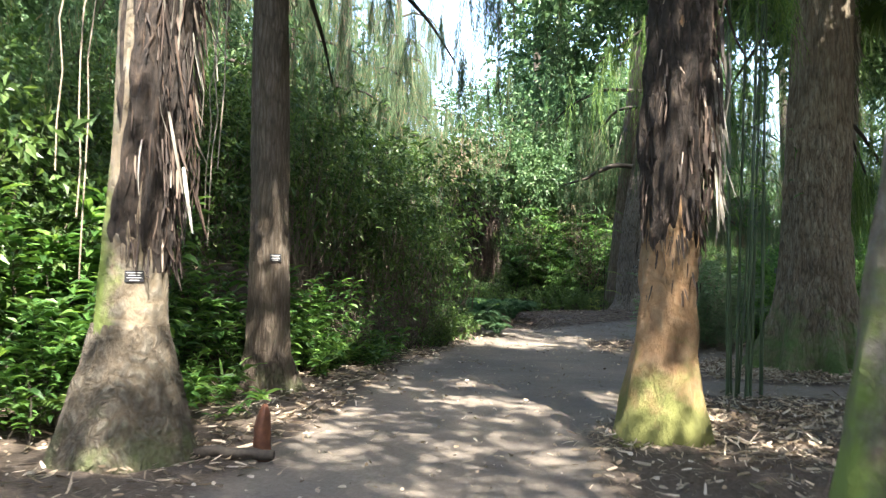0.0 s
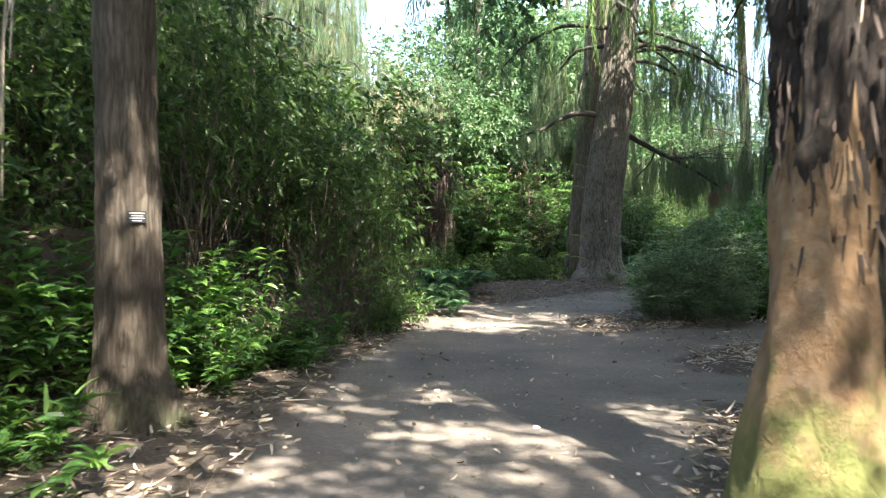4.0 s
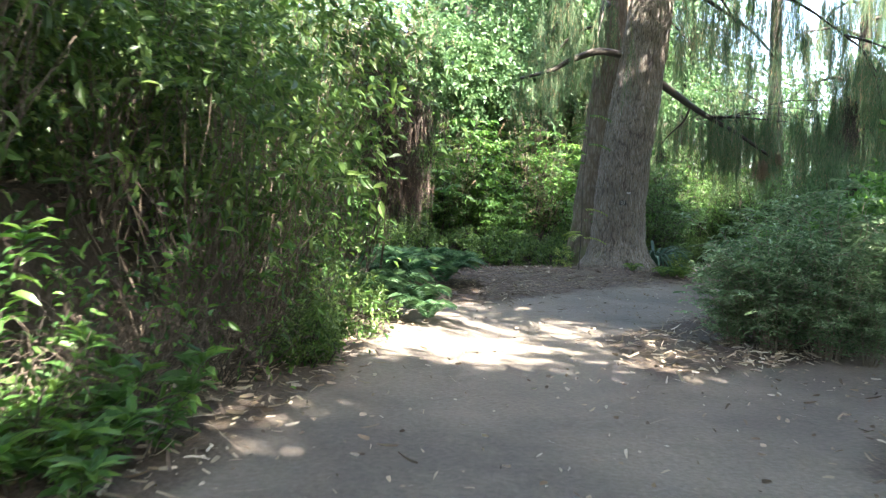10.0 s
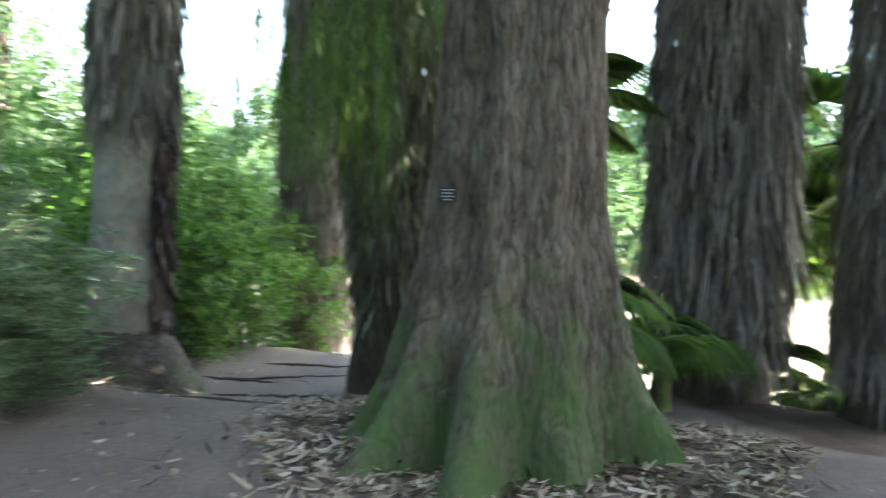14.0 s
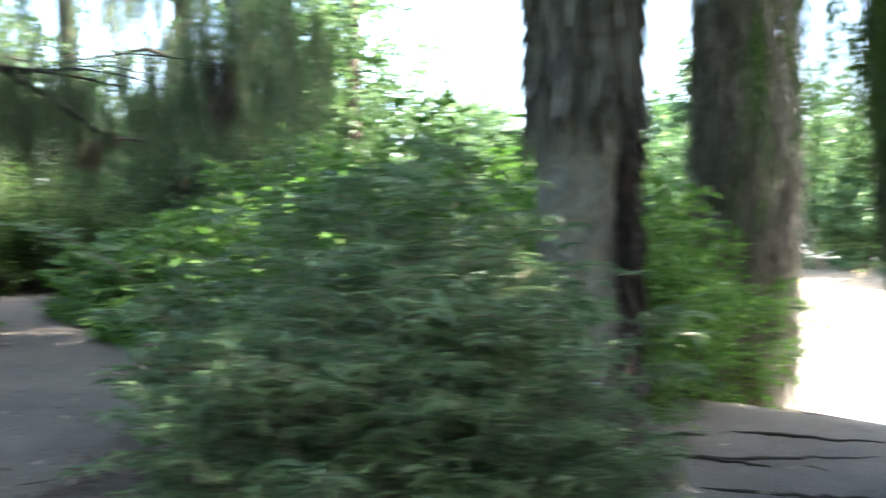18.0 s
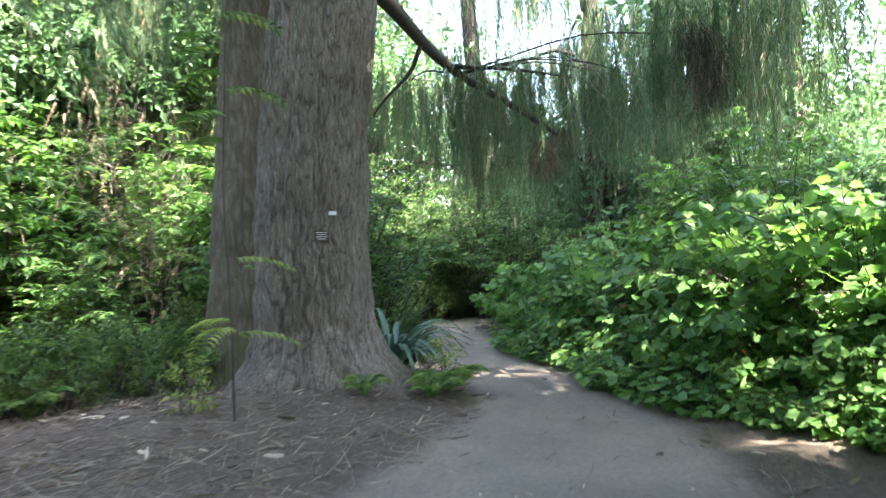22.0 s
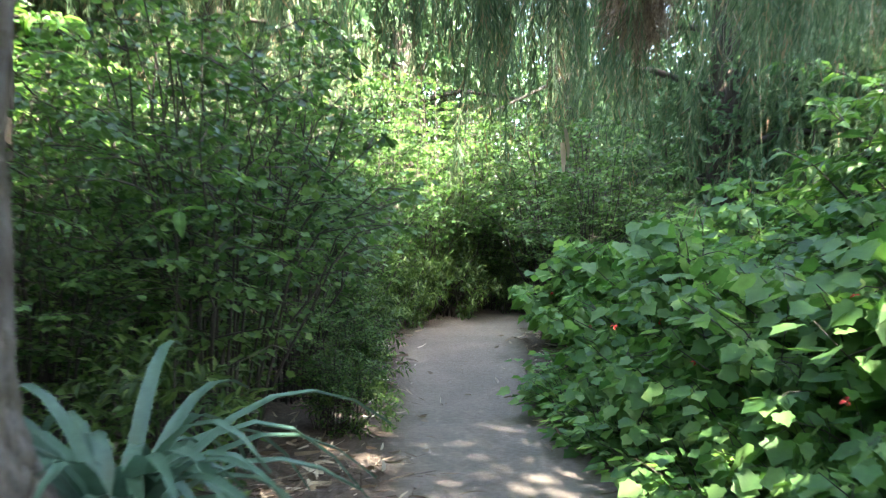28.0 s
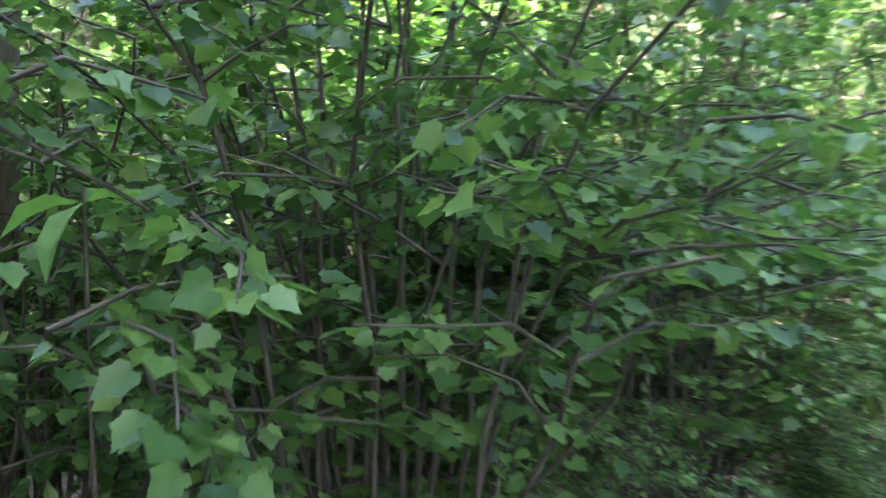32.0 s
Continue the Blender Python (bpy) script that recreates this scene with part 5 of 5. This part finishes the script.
weep = weeping_tree("weeping conifer with long hanging grey-green sprays", 11, 3.0, 2.6, 20, 260, 1.1)
low_weep = weeping_tree("dense weeping conifer with sprays hanging near the ground", 9, 2.6, 1.4, 24, 240, 1.0)
put_all(low_weep, [(0.6, 33.8), (3.6, 37.0)], (0.9, 1.2))
put_all(weep, [(-1.0, 36.5), (-8.5, 24.0), (2.5, 34.5), (-6.5, 16.5), (10.5, 33.0), (6.0, 37.5), (-2.5, 37), (-7.5, 30), (-6.4, 11.0), (-6.4, 26.5), (12.8, 33.5), (1.5, 41)], (0.9, 1.25))


def crown_mesh(n, leaf, r):
    (v, f), _ = twiggy((0, 0, 0), (r, r, r * 0.6), n, 14, 0.7, LEAF_SMALL, leaf, leaf * 0.5, 0.8, 0.15, 0.2, flat=2.0)
    return quick_mesh("crown", v, f, M_CANOPY)


CROWNS = [crown_mesh(128, 0.22, 1.9), crown_mesh(115, 0.24, 1.7), crown_mesh(145, 0.2, 2.1)]
# openings left in the added crowns so sun patches land at these spots
GAPS = [(0.53, 8.5, 0.35), (1.9, 8.3, 0.25), (-1.4, 10.4, 0.45), (0.15, 13.7, 0.95), (0.4, 16.2, 0.9), (-0.3, 5.1, 0.9), (0.7, 3.8, 0.15), (-1.8, 4.9, 1.0), (3.5, 5.0, 0.9), (1.6, 2.7, 0.8), (5.1, 25.9, 0.1), (5.2, 27.0, 0.4), (-3.1, 7.9, 0.75), (-3.1, 5.0, 0.8), (-2.6, 4.0, 0.5), (-3.5, 5.9, 0.7), (-3.4, 8.6, 0.3), (0.75, 25.5, 0.3), (5.4, 21.4, 0.5), (5.3, 22.8, 1.0), (6.4, 20.3, 0.7), (2.9, 16.3, 0.35), (5.7, 24.4, 1.0), (4.8, 15.9, 0.5), (5.4, 16.7, 0.15), (3.9, 12.45, 0.25), (-2.4, 8.2, 0.3), (-2.4, 9.1, 0.8), (-2.6, 10.6, 0.25), (-2.6, 12.0, 0.2), (6.1, 22.0, 1.5), (5.9, 20.6, 1.4)]


def lit_gap(p, r):
    """Whether a crown at p would close one of the gaps through which sun reaches the ground."""
    k = p[2] / TO_SUN.z
    x, y = p[0] - TO_SUN.x * k, p[1] - TO_SUN.y * k
    return any(math.hypot(x - gx_, y - gy_) < gr + r for gx_, gy_, gr in GAPS)


def crown_on(parent, spots):
    inv = parent.matrix_basis.inverted()
    for p in spots:
        ob = part("crown", CROWNS[TURN.integers(3)], parent, kind="stuff")
        s = TURN.uniform(0.8, 1.25)
        ob.matrix_basis = inv @ pose(*p, 0, 0, TURN.uniform(0, 360)) @ Matrix.Diagonal((s, s, s, 1))


HOSTS = [(palm_l, -1.5, 2.7), (tree2, -2.3, 6.2), (palm_r, 2.7, 4.8), (butt, 5.4, 11.4), (ctr, 2.6, 23.4), (ctr2, 2.0, 25.3)]


# trees added, largely out of sight, to hold the crowns
def added_canopy_tree(x, y):
    t = thing("added_canopy_tree", at_ground(x, y), "tall broad-leaved tree added to carry crowns for shade and background", "tree", "canopy trees")
    lean = RNG.normal(0, 0.03, 2)
    part("trunk", trunk_mesh("trunk", M_BARKDARK, [(0, 0, -0.3, 0.42), (0, 0, 0.5, 0.3), (lean[0] * 12, lean[1] * 12, 12, 0.14)], 20, 30, 5, 0.1, 0.04), t)
    HOSTS.append((t, x, y))


for x, y in [(-6.0, 1.0), (-7.2, 7.5), (-7.0, 13.5), (-6.5, 20), (6.5, -3.5), (7.6, 3.0), (13.5, 32.5), (-1.5, 33), (-2.0, -9.0), (5.0, -11), (10.5, 5.5), (9, 36), (14.5, 31.0), (2.0, 36.0)]:
    added_canopy_tree(x, y)
def over(x, y, z):
    """The place at height z whose shadow falls on (x, y)."""
    return (x + TO_SUN.x * z / TO_SUN.z, y + TO_SUN.y * z / TO_SUN.z, z)


def shade_crown(p, r):
    if not lit_gap(p, r):
        host = min(HOSTS, key=lambda h: math.hypot(h[1] - p[0], h[2] - p[1]))
        crown_on(host[0], [p])


# crowns added overhead, mostly out of view, to shade the ground
for i in range(165):
    y = SHADE.uniform(-5, 24)
    x = np.interp(y, (-5, 5, 15, 20, 31), (2, 1.2, 1.2, 2.2, 4.4)) + SHADE.uniform(-3.0, 3.6)
    shade_crown(over(x, y, SHADE.uniform(7.5, 12)), 1.35 if i % 3 else 0.8)
for i in range(10):
    shade_crown(over(SHADE.uniform(5.5, 9), SHADE.uniform(8, 11.5), SHADE.uniform(7, 10)), 0.4)
for i in range(10):
    shade_crown(over(SHADE.uniform(7, 12), SHADE.uniform(7.5, 13), SHADE.uniform(7, 10)), 0.5)
for i in range(7):
    shade_crown(over(SHADE.uniform(4.0, 9.0), SHADE.uniform(19, 31), SHADE.uniform(7, 10)), 0.8)
for i in range(7):
    shade_crown(over(SHADE.uniform(4.0, 5.6), SHADE.uniform(22, 29), SHADE.uniform(7, 10)), 0.3)
for i in range(24):
    shade_crown(over(SHADE.uniform(4.8, 10.5), SHADE.uniform(11, 19), SHADE.uniform(6.5, 9)), 1.0)
for i in range(14):
    shade_crown(over(SHADE.uniform(-5.5, -2), SHADE.uniform(2, 18), SHADE.uniform(7.5, 11)), 0.9)
for i in range(26):
    p = (SHADE.uniform(-12, 12), SHADE.uniform(-14, 16), SHADE.uniform(8, 13))
    if not (p[0] > 8.5 and 8 < p[1] < 19):
        shade_crown(p, 0.9)

for i in range(16):
    shade_crown(over(SHADE.uniform(0.3, 4.6), SHADE.uniform(16.5, 25.5), SHADE.uniform(7.5, 11)), 0.6)
for i in range(11):
    shade_crown(over(SHADE.uniform(6.0, 12), SHADE.uniform(19, 33), SHADE.uniform(10, 13)), 0.5)
for i in range(10):
    crown_on(min(HOSTS, key=lambda h: math.hypot(h[1], h[2] - 33))[0], [(SHADE.uniform(-7, 5), SHADE.uniform(31, 38), SHADE.uniform(4, 7.5))])
for i in range(16):
    shade_crown(over(SHADE.uniform(9.5, 13.5), SHADE.uniform(19.5, 31), SHADE.uniform(9, 12)), 0.4)
for i in range(11):
    shade_crown(over(SHADE.uniform(6.5, 9.5), SHADE.uniform(19.5, 27), SHADE.uniform(8, 11)), 0.3)
for i in range(5):
    shade_crown(over(SHADE.uniform(3.5, 8), SHADE.uniform(29, 35), SHADE.uniform(8, 11)), 0.3)
for i in range(8):
    shade_crown(over(SHADE.uniform(-5, 0.5), SHADE.uniform(22, 29), SHADE.uniform(8, 11)), 0.3)
for i in range(8):
    shade_crown(over(SHADE.uniform(2, 5.5), SHADE.uniform(27, 32), SHADE.uniform(8, 11)), 0.2)
for i in range(4):
    shade_crown(over(SHADE.uniform(1, 4), SHADE.uniform(25, 29), SHADE.uniform(8, 11)), 0.3)
for i in range(5):
    crown_on(HOSTS[-1][0], [(SHADE.uniform(-6.5, -1.5), SHADE.uniform(34, 38), SHADE.uniform(8.5, 12.5))])
for i in range(8):
    crown_on(min(HOSTS, key=lambda h: math.hypot(h[1] + 1, h[2] - 30))[0], [(SHADE.uniform(-4.5, 2.5), SHADE.uniform(28, 33), SHADE.uniform(5, 8.5))])
for i in range(5):
    crown_on(HOSTS[-3 + i % 2][0], [(SHADE.uniform(11.5, 14.5), SHADE.uniform(29, 33), SHADE.uniform(3.5, 8.0))])
for i in range(12):
    crown_on(HOSTS[-1][0], [(SHADE.uniform(-2, 5.5), SHADE.uniform(34, 40), SHADE.uniform(5, 10))])
for i in range(14):
    shade_crown(over(SHADE.uniform(1.3, 5.0), SHADE.uniform(9.3, 14.5), SHADE.uniform(7, 10)), 0.4)

# tall thicket that closes the wood on the landward sides
thicket = shrub("tall_thicket", "tall mixed green thicket at the back of the wood", M_CANOPY, (1.7, 1.7, 2.3), 620, 14, 0.5, LEAF_SMALL, 0.14, 0.06, 0.3, 0.7, 0.3, 0.3, M_TWIG, 30, 0.03)
put_all(thicket, along([(-6.5, -8), (-6.8, 4), (-6.6, 16)], 2.4, 0.4) + along([(-9.5, -8), (-9.5, 30)], 3.6, 0.5, 1.3) + along([(-6.5, 23), (-5.0, 29), (-2.0, 34), (2, 38)], 3.0, 0.5, 0.85) + along([(12, 20), (13, 24), (13, 29)], 2.6, 0.4, 0.5) + along([(13, 31), (9.5, 37)], 2.6, 0.4, 1.1) + along([(-9, 32), (0, 42), (12, 42), (16, 30)], 3.0, 0.5, 1.7) + along([(-11.5, 4), (-11.5, 32)], 4.0, 0.5, 2.2) + along([(-6, 30), (0, 37), (8, 40)], 3.2, 0.4, 1.6) + along([(6.5, -8), (6.8, 4.0), (9.2, 6.4)], 2.4, 0.4, 0.9) + along([(-6, -13), (8, -13)], 2.8, 0.5, 1.5))
tree_line = shrub("lakeside_tree", "distant grey-green trees on the far lake shore", M_CANOPY, (4, 4, 4.5), 700, 10, 1.0, LEAF_SMALL, 0.5, 0.25, 0.5)
put_all(tree_line, along([(40, -90), (46, 20), (56, 150)], 5.0, 1.2, 0.8) + along([(60, -90), (66, 20), (78, 150)], 7, 2, 1.5))

# ---- smaller plants and things ----
RNG = np.random.default_rng(108)
mound_bush = shrub("low_leafy_shrub", "low dark green leafy shrub on the litter-strewn slope", M_DARKLEAF, (0.42, 0.42, 0.36), 110, 11, 0.18, LEAF_LONG, 0.09, 0.03, 0.02, 0.5, 0.3, 0.1)
put_all(mound_bush, [(5.3, 31.9, 1.2), (5.9, 32.4, 1.2), (5.0, 31.4, 1.0), (4.6, 30.6, 0.9), (-0.2, 24.6), (0.4, 25.3), (-0.6, 24.2), (0.9, 24.8, 0.8), (0.2, 26.0, 1.2), (-1.4, 25.8, 1.3), (-2.4, 24.8, 1.4), (-2.8, 23.2, 1.4), (-3.2, 21.6, 1.3), (-3.4, 20.2, 1.4), (2.9, 25.0, 1.2), (4.3, 29.2, 1.0), (4.0, 26.2, 0.6), (4.2, 27.4, 0.6), (-1.75, 13.4, 0.7), (-1.55, 12.6, 0.6), (-1.6, 14.4, 0.8), (5.3, 17.0), (5.6, 16.7, 0.8), (7.2, 17.2, 1.1), (8.0, 17.4, 1.2), (6.8, 18.0, 1.4), (5.6, 18.0, 1.2), (5.6, 33.4, 1.8), (6.4, 34.2, 2.0), (7.3, 33.7, 1.8), (8.1, 33.1, 1.8), (7.0, 35, 2.4), (4.9, 32.6, 1.5), (2.2, 27.6, 1.3), (1.6, 28.8, 1.5), (2.9, 28.2, 1.1), (2.4, 29.6, 1.5), (1.2, 27.2, 1.4), (3.0, 26.8, 1.0)])
lakeside = shrub("lakeside_shrub", "bright green leafy shrub by the way to the lake", M_MALLOW, (0.7, 0.7, 0.85), 200, 12, 0.3, LEAF_LONG, 0.1, 0.05, 0.05, 0.5, 0.35, 0.2)
put_all(lakeside, [(7.3, 17.1), (8.0, 17.3), (8.8, 17.4, 1.1), (9.6, 17.5, 1.1), (7.8, 18.2, 1.4), (9.0, 18.4, 1.5), (5.0, 17.3, 1.1), (5.6, 17.9, 1.3), (10.6, 17.7, 1.2), (6.6, 17.6, 1.0)])
sprig = shrub("yellow_green_sapling", "small yellow-green sapling at the edge of the bush", M_YELLOW, (0.2, 0.2, 0.24), 26, 9, 0.16, LEAF_LONG, 0.085, 0.03, 0.1, 0.4, 0.3, 0.1, M_TWIG, 6, 0.008)
put_all(sprig, [(3.35, 23.0, 0.7), (1.0, 22.3, 0.7)])

sapling = thing("young_tree", at_ground(1.3, 21.75), "thin young tree with feathery pale green fronds", "tree")
limb(sapling, [(0, 0, -0.05), (0.02, 0, 0.8), (0.0, 0.02, 1.7), (0.06, 0, 2.7), (0.1, 0, 3.2)], 0.012, 0.004, M_TWIG, 6, "stem")
for i in range(12):
    z, a = (0.65, 0.75, 0.7, 1.2, 2.1, 2.25, 2.45, 2.6, 2.8, 3.0, 2.3, 2.7)[i], i * 2.1
    c, s, L = math.cos(a), math.sin(a), 0.45
    mid = np.array([(c * L * k, s * L * k, z + 0.12 * k - 0.2 * k * k) for k in np.linspace(0.15, 1, 9)])
    ways = np.concatenate([np.tile((-s + 0.4 * c, c + 0.4 * s, -0.1), (9, 1)), np.tile((s + 0.4 * c, -c + 0.4 * s, -0.1), (9, 1))])
    part("frond", quick_mesh("frond", *blades(LEAF_LONG, np.concatenate([mid, mid]), ways, 0.13, 0.035, 0.2), M_YELLOW if i < 4 else M_FERN), sapling)

for bx, by, br in [(3.2, 7.6, 0.024), (3.32, 7.75, 0.02), (3.42, 7.6, 0.026), (3.5, 7.9, 0.022), (3.28, 7.95, 0.02), (3.6, 7.7, 0.024), (3.38, 8.05, 0.018)]:
    culm = thing("bamboo_culm", at_ground(bx, by), "tall thin dark green bamboo culm", "bamboo", "bamboo clump")
    dx, dy = RNG.normal(0, 0.12, 2)
    v, f = tube([(dx * k, dy * k, 7 * k) for k in np.linspace(0, 1, 40)], br * (1 + 0.12 * (np.arange(40) % 4 == 0)) * np.linspace(1, 0.5, 40), 7)
    part("stem", quick_mesh("stem", v, f, M_BAMBOO, True), culm)
    k = RNG.uniform(0.3, 1, 90)
    at = np.stack([dx * k + RNG.normal(0, 0.2, 90), dy * k + RNG.normal(0, 0.2, 90), 7 * k], -1)
    part("leaves", quick_mesh("leaves", *blades(LEAF_LONG, at, RNG.normal(0, 1, (90, 3)) + (0, 0, -0.8), 0.16, 0.02), M_BROAD), culm, kind="stuff")

lean_tree = thing("leaning_tree", at_ground(3.15, 1.25), "thin leaning mossy trunk beside the path", "tree")
part("trunk", trunk_mesh("trunk", M_PALMBARK, [(0, 0, -0.2, 0.26), (0.03, 0, 0.3, 0.21), (0.14, 0, 1.5, 0.18), (0.7, 0.2, 6, 0.13)], 24, 40, 0, 0, 0.03), lean_tree)

knee = thing("cypress_knee", at_ground(-0.8, 3.0), "pointed red-brown broken wooden stub in the litter", "stump")
part("stub", trunk_mesh("stub", M_KNEE, [(0, 0, -0.1, 0.09), (0, 0, 0.08, 0.075), (0.0, 0, 0.25, 0.07), (0.015, 0, 0.36, 0.05), (0.02, 0, 0.43, 0.012)], 18, 24, 0, 0, 0.015), knee)
root_log = thing("dead_log", at_ground(-0.95, 2.85, 10), "dark dead root lying in the leaf litter", "log")
v, f = tube(bent((-0.55, 0.1, 0.02), (0.3, 0, 0.05), 0.02, 0.02, 10), np.linspace(0.05, 0.04, 10), 10)
part("wood", quick_mesh("wood", v, f, M_TWIG, True), root_log)

white = thing("dead_palm_leaf", pose(5.15, 25.4, 1.75), "pale dried leaf hanging in the drooping sprays", "leaf")
part("blade", quick_mesh("blade", *ribbons(np.array([(0, 0, 0.12), (0.015, 0, 0.2)]), np.array([(0.1, 0, -1.0), (0.25, 0, -1.0)]), 0.17, 0.04, 0.15), M_LITTER), white)

shoot = thing("leafy_shoot", at_ground(3.0, 25.05), "slender shoot with a few large pale green leaves", "plant")
limb(shoot, [(0, 0, 0), (0.02, 0, 0.7), (0.05, -0.03, 1.45)], 0.008, 0.004, M_TWIG, 5, "stem")
for k, (a, dz) in enumerate([(200, -0.2), (20, 0.1), (280, -0.9), (110, 0.1)]):
    w = np.array([[math.cos(radians(a)), math.sin(radians(a)), dz]])
    part("leaf", quick_mesh("leaf", *blades(LEAF_LONG, np.array([[0.05, -0.03, 1.42]]), w, 0.17, 0.075, 0.1), M_MALLOW), shoot)

# roots across the way to the lake
for rx, ry, rl, ra in [(6.2, 14.5, 0.7, -55), (7.0, 14.9, 0.9, -62), (7.9, 15.4, 1.0, -50), (8.6, 15.6, 0.9, -70), (5.4, 14.2, 0.5, -40), (7.4, 15.9, 0.6, -80)]:
    root = thing("surface_root", at_ground(rx, ry, ra), "dark tree root lying bare across the earth", "root", "roots")
    run = bent((-rl * 0.8, 0, 0), (rl * 0.8, 0.15, 0), 0, 0.045, 14)
    c, d = math.cos(radians(ra)), math.sin(radians(ra))
    run[:, 2] = [z_at(rx + c * p[0] - d * p[1], ry + d * p[0] + c * p[1]) - z_at(rx, ry) - 0.035 for p in run]
    v, f = tube(run, 0.03 * np.sin(np.linspace(0.3, 2.9, 14)), 8)
    part("wood", quick_mesh("wood", v, f, M_TWIG, True), root)

# red buds of the mallow
flowers = thing("mallow_flowers", Matrix(), "small red flowers scattered over the mallow shrubs", "flowers", kind="stuff")
n = 15
at = np.stack([RNG.uniform(4.6, 6.6, n), RNG.uniform(20, 28, n), RNG.uniform(0.3, 1.3, n)], -1)
at[:, 0] = 4.75 + 0.13 * (at[:, 1] - 20) + RNG.uniform(-0.05, 0.7, n)
part("petals", quick_mesh("petals", *blades(LEAF_LONG, np.repeat(at, 4, 0), RNG.normal(0, 0.5, (n * 4, 3)) + (0, 0, -0.6), 0.026, 0.013), M_FLOWER), flowers, kind="stuff")


# ---- leaf litter ----
RNG = np.random.default_rng(109)
def litter(name, label, boxes, length, width, mat, on_way=0.12, lift=0.012):
    t = thing(name, Matrix(), label, "litter", kind="stuff")
    ps = []
    for x0, y0, x1, y1, n in boxes:
        p = np.stack([RNG.uniform(x0, x1, n), RNG.uniform(y0, y1, n)], -1)
        keep = RNG.uniform(size=n) > trodden(p[:, 0], p[:, 1]) * (1 - on_way)
        ps.append(p[keep])
    p = np.concatenate(ps)
    n = len(p)
    at = np.stack([p[:, 0], p[:, 1], height(p[:, 0], p[:, 1]) + lift + RNG.uniform(0, 0.03, n) - 0.02 * trodden(p[:, 0], p[:, 1])], -1)
    a = RNG.uniform(0, 6.28, n)
    ways = np.stack([np.cos(a), np.sin(a), RNG.normal(0.0, 0.16, n)], -1)
    part("pieces", quick_mesh("pieces", *ribbons(at, ways, length * RNG.uniform(0.4, 1.5, n), width * RNG.uniform(0.5, 1.5, n), 0.3), mat), t, kind="stuff")


litter("leaf_litter", "pale and brown dry leaf strips over the ground", [(-5, -4, 6, 12, 11000), (-4, 12, 8, 16, 4000), (2.5, 12, 7, 15, 2500), (-3, 17, 5, 25, 900), (3.2, 9.6, 6.8, 13.2, 6500), (2, 24, 7, 31, 2500), (1.5, 4, 4.5, 7.5, 2200), (5, 14.8, 8, 17.5, 2600), (1.2, 9.5, 4.2, 13, 700), (-2.6, 2, -0.4, 14, 1500)], 0.1, 0.02, M_LITTER, 0.02)
litter("fallen_leaves", "scattered pale fallen leaves on the path", [(-1.5, -3, 4, 20, 1900)], 0.04, 0.02, M_LITTER, 1.0, 0.006)
litter("fallen_twigs", "thin dry fallen twigs on the ground", [(-4, -3, 7, 26, 2400)], 0.22, 0.006, M_DRYTWIG, 0.06, 0.01)
litter("dry_grass", "wisps of pale dry grass on the needle mound", [(-1.5, 18.3, 2.8, 21.5, 1100)], 0.24, 0.006, M_DRYTWIG, 0.02, 0.02)
litter("needle_litter", "fine brown fallen needles under the great tree", [(-4.5, 16.5, 4.5, 25.5, 30000)], 0.11, 0.006, M_NEEDLE, 0.03, 0.008)
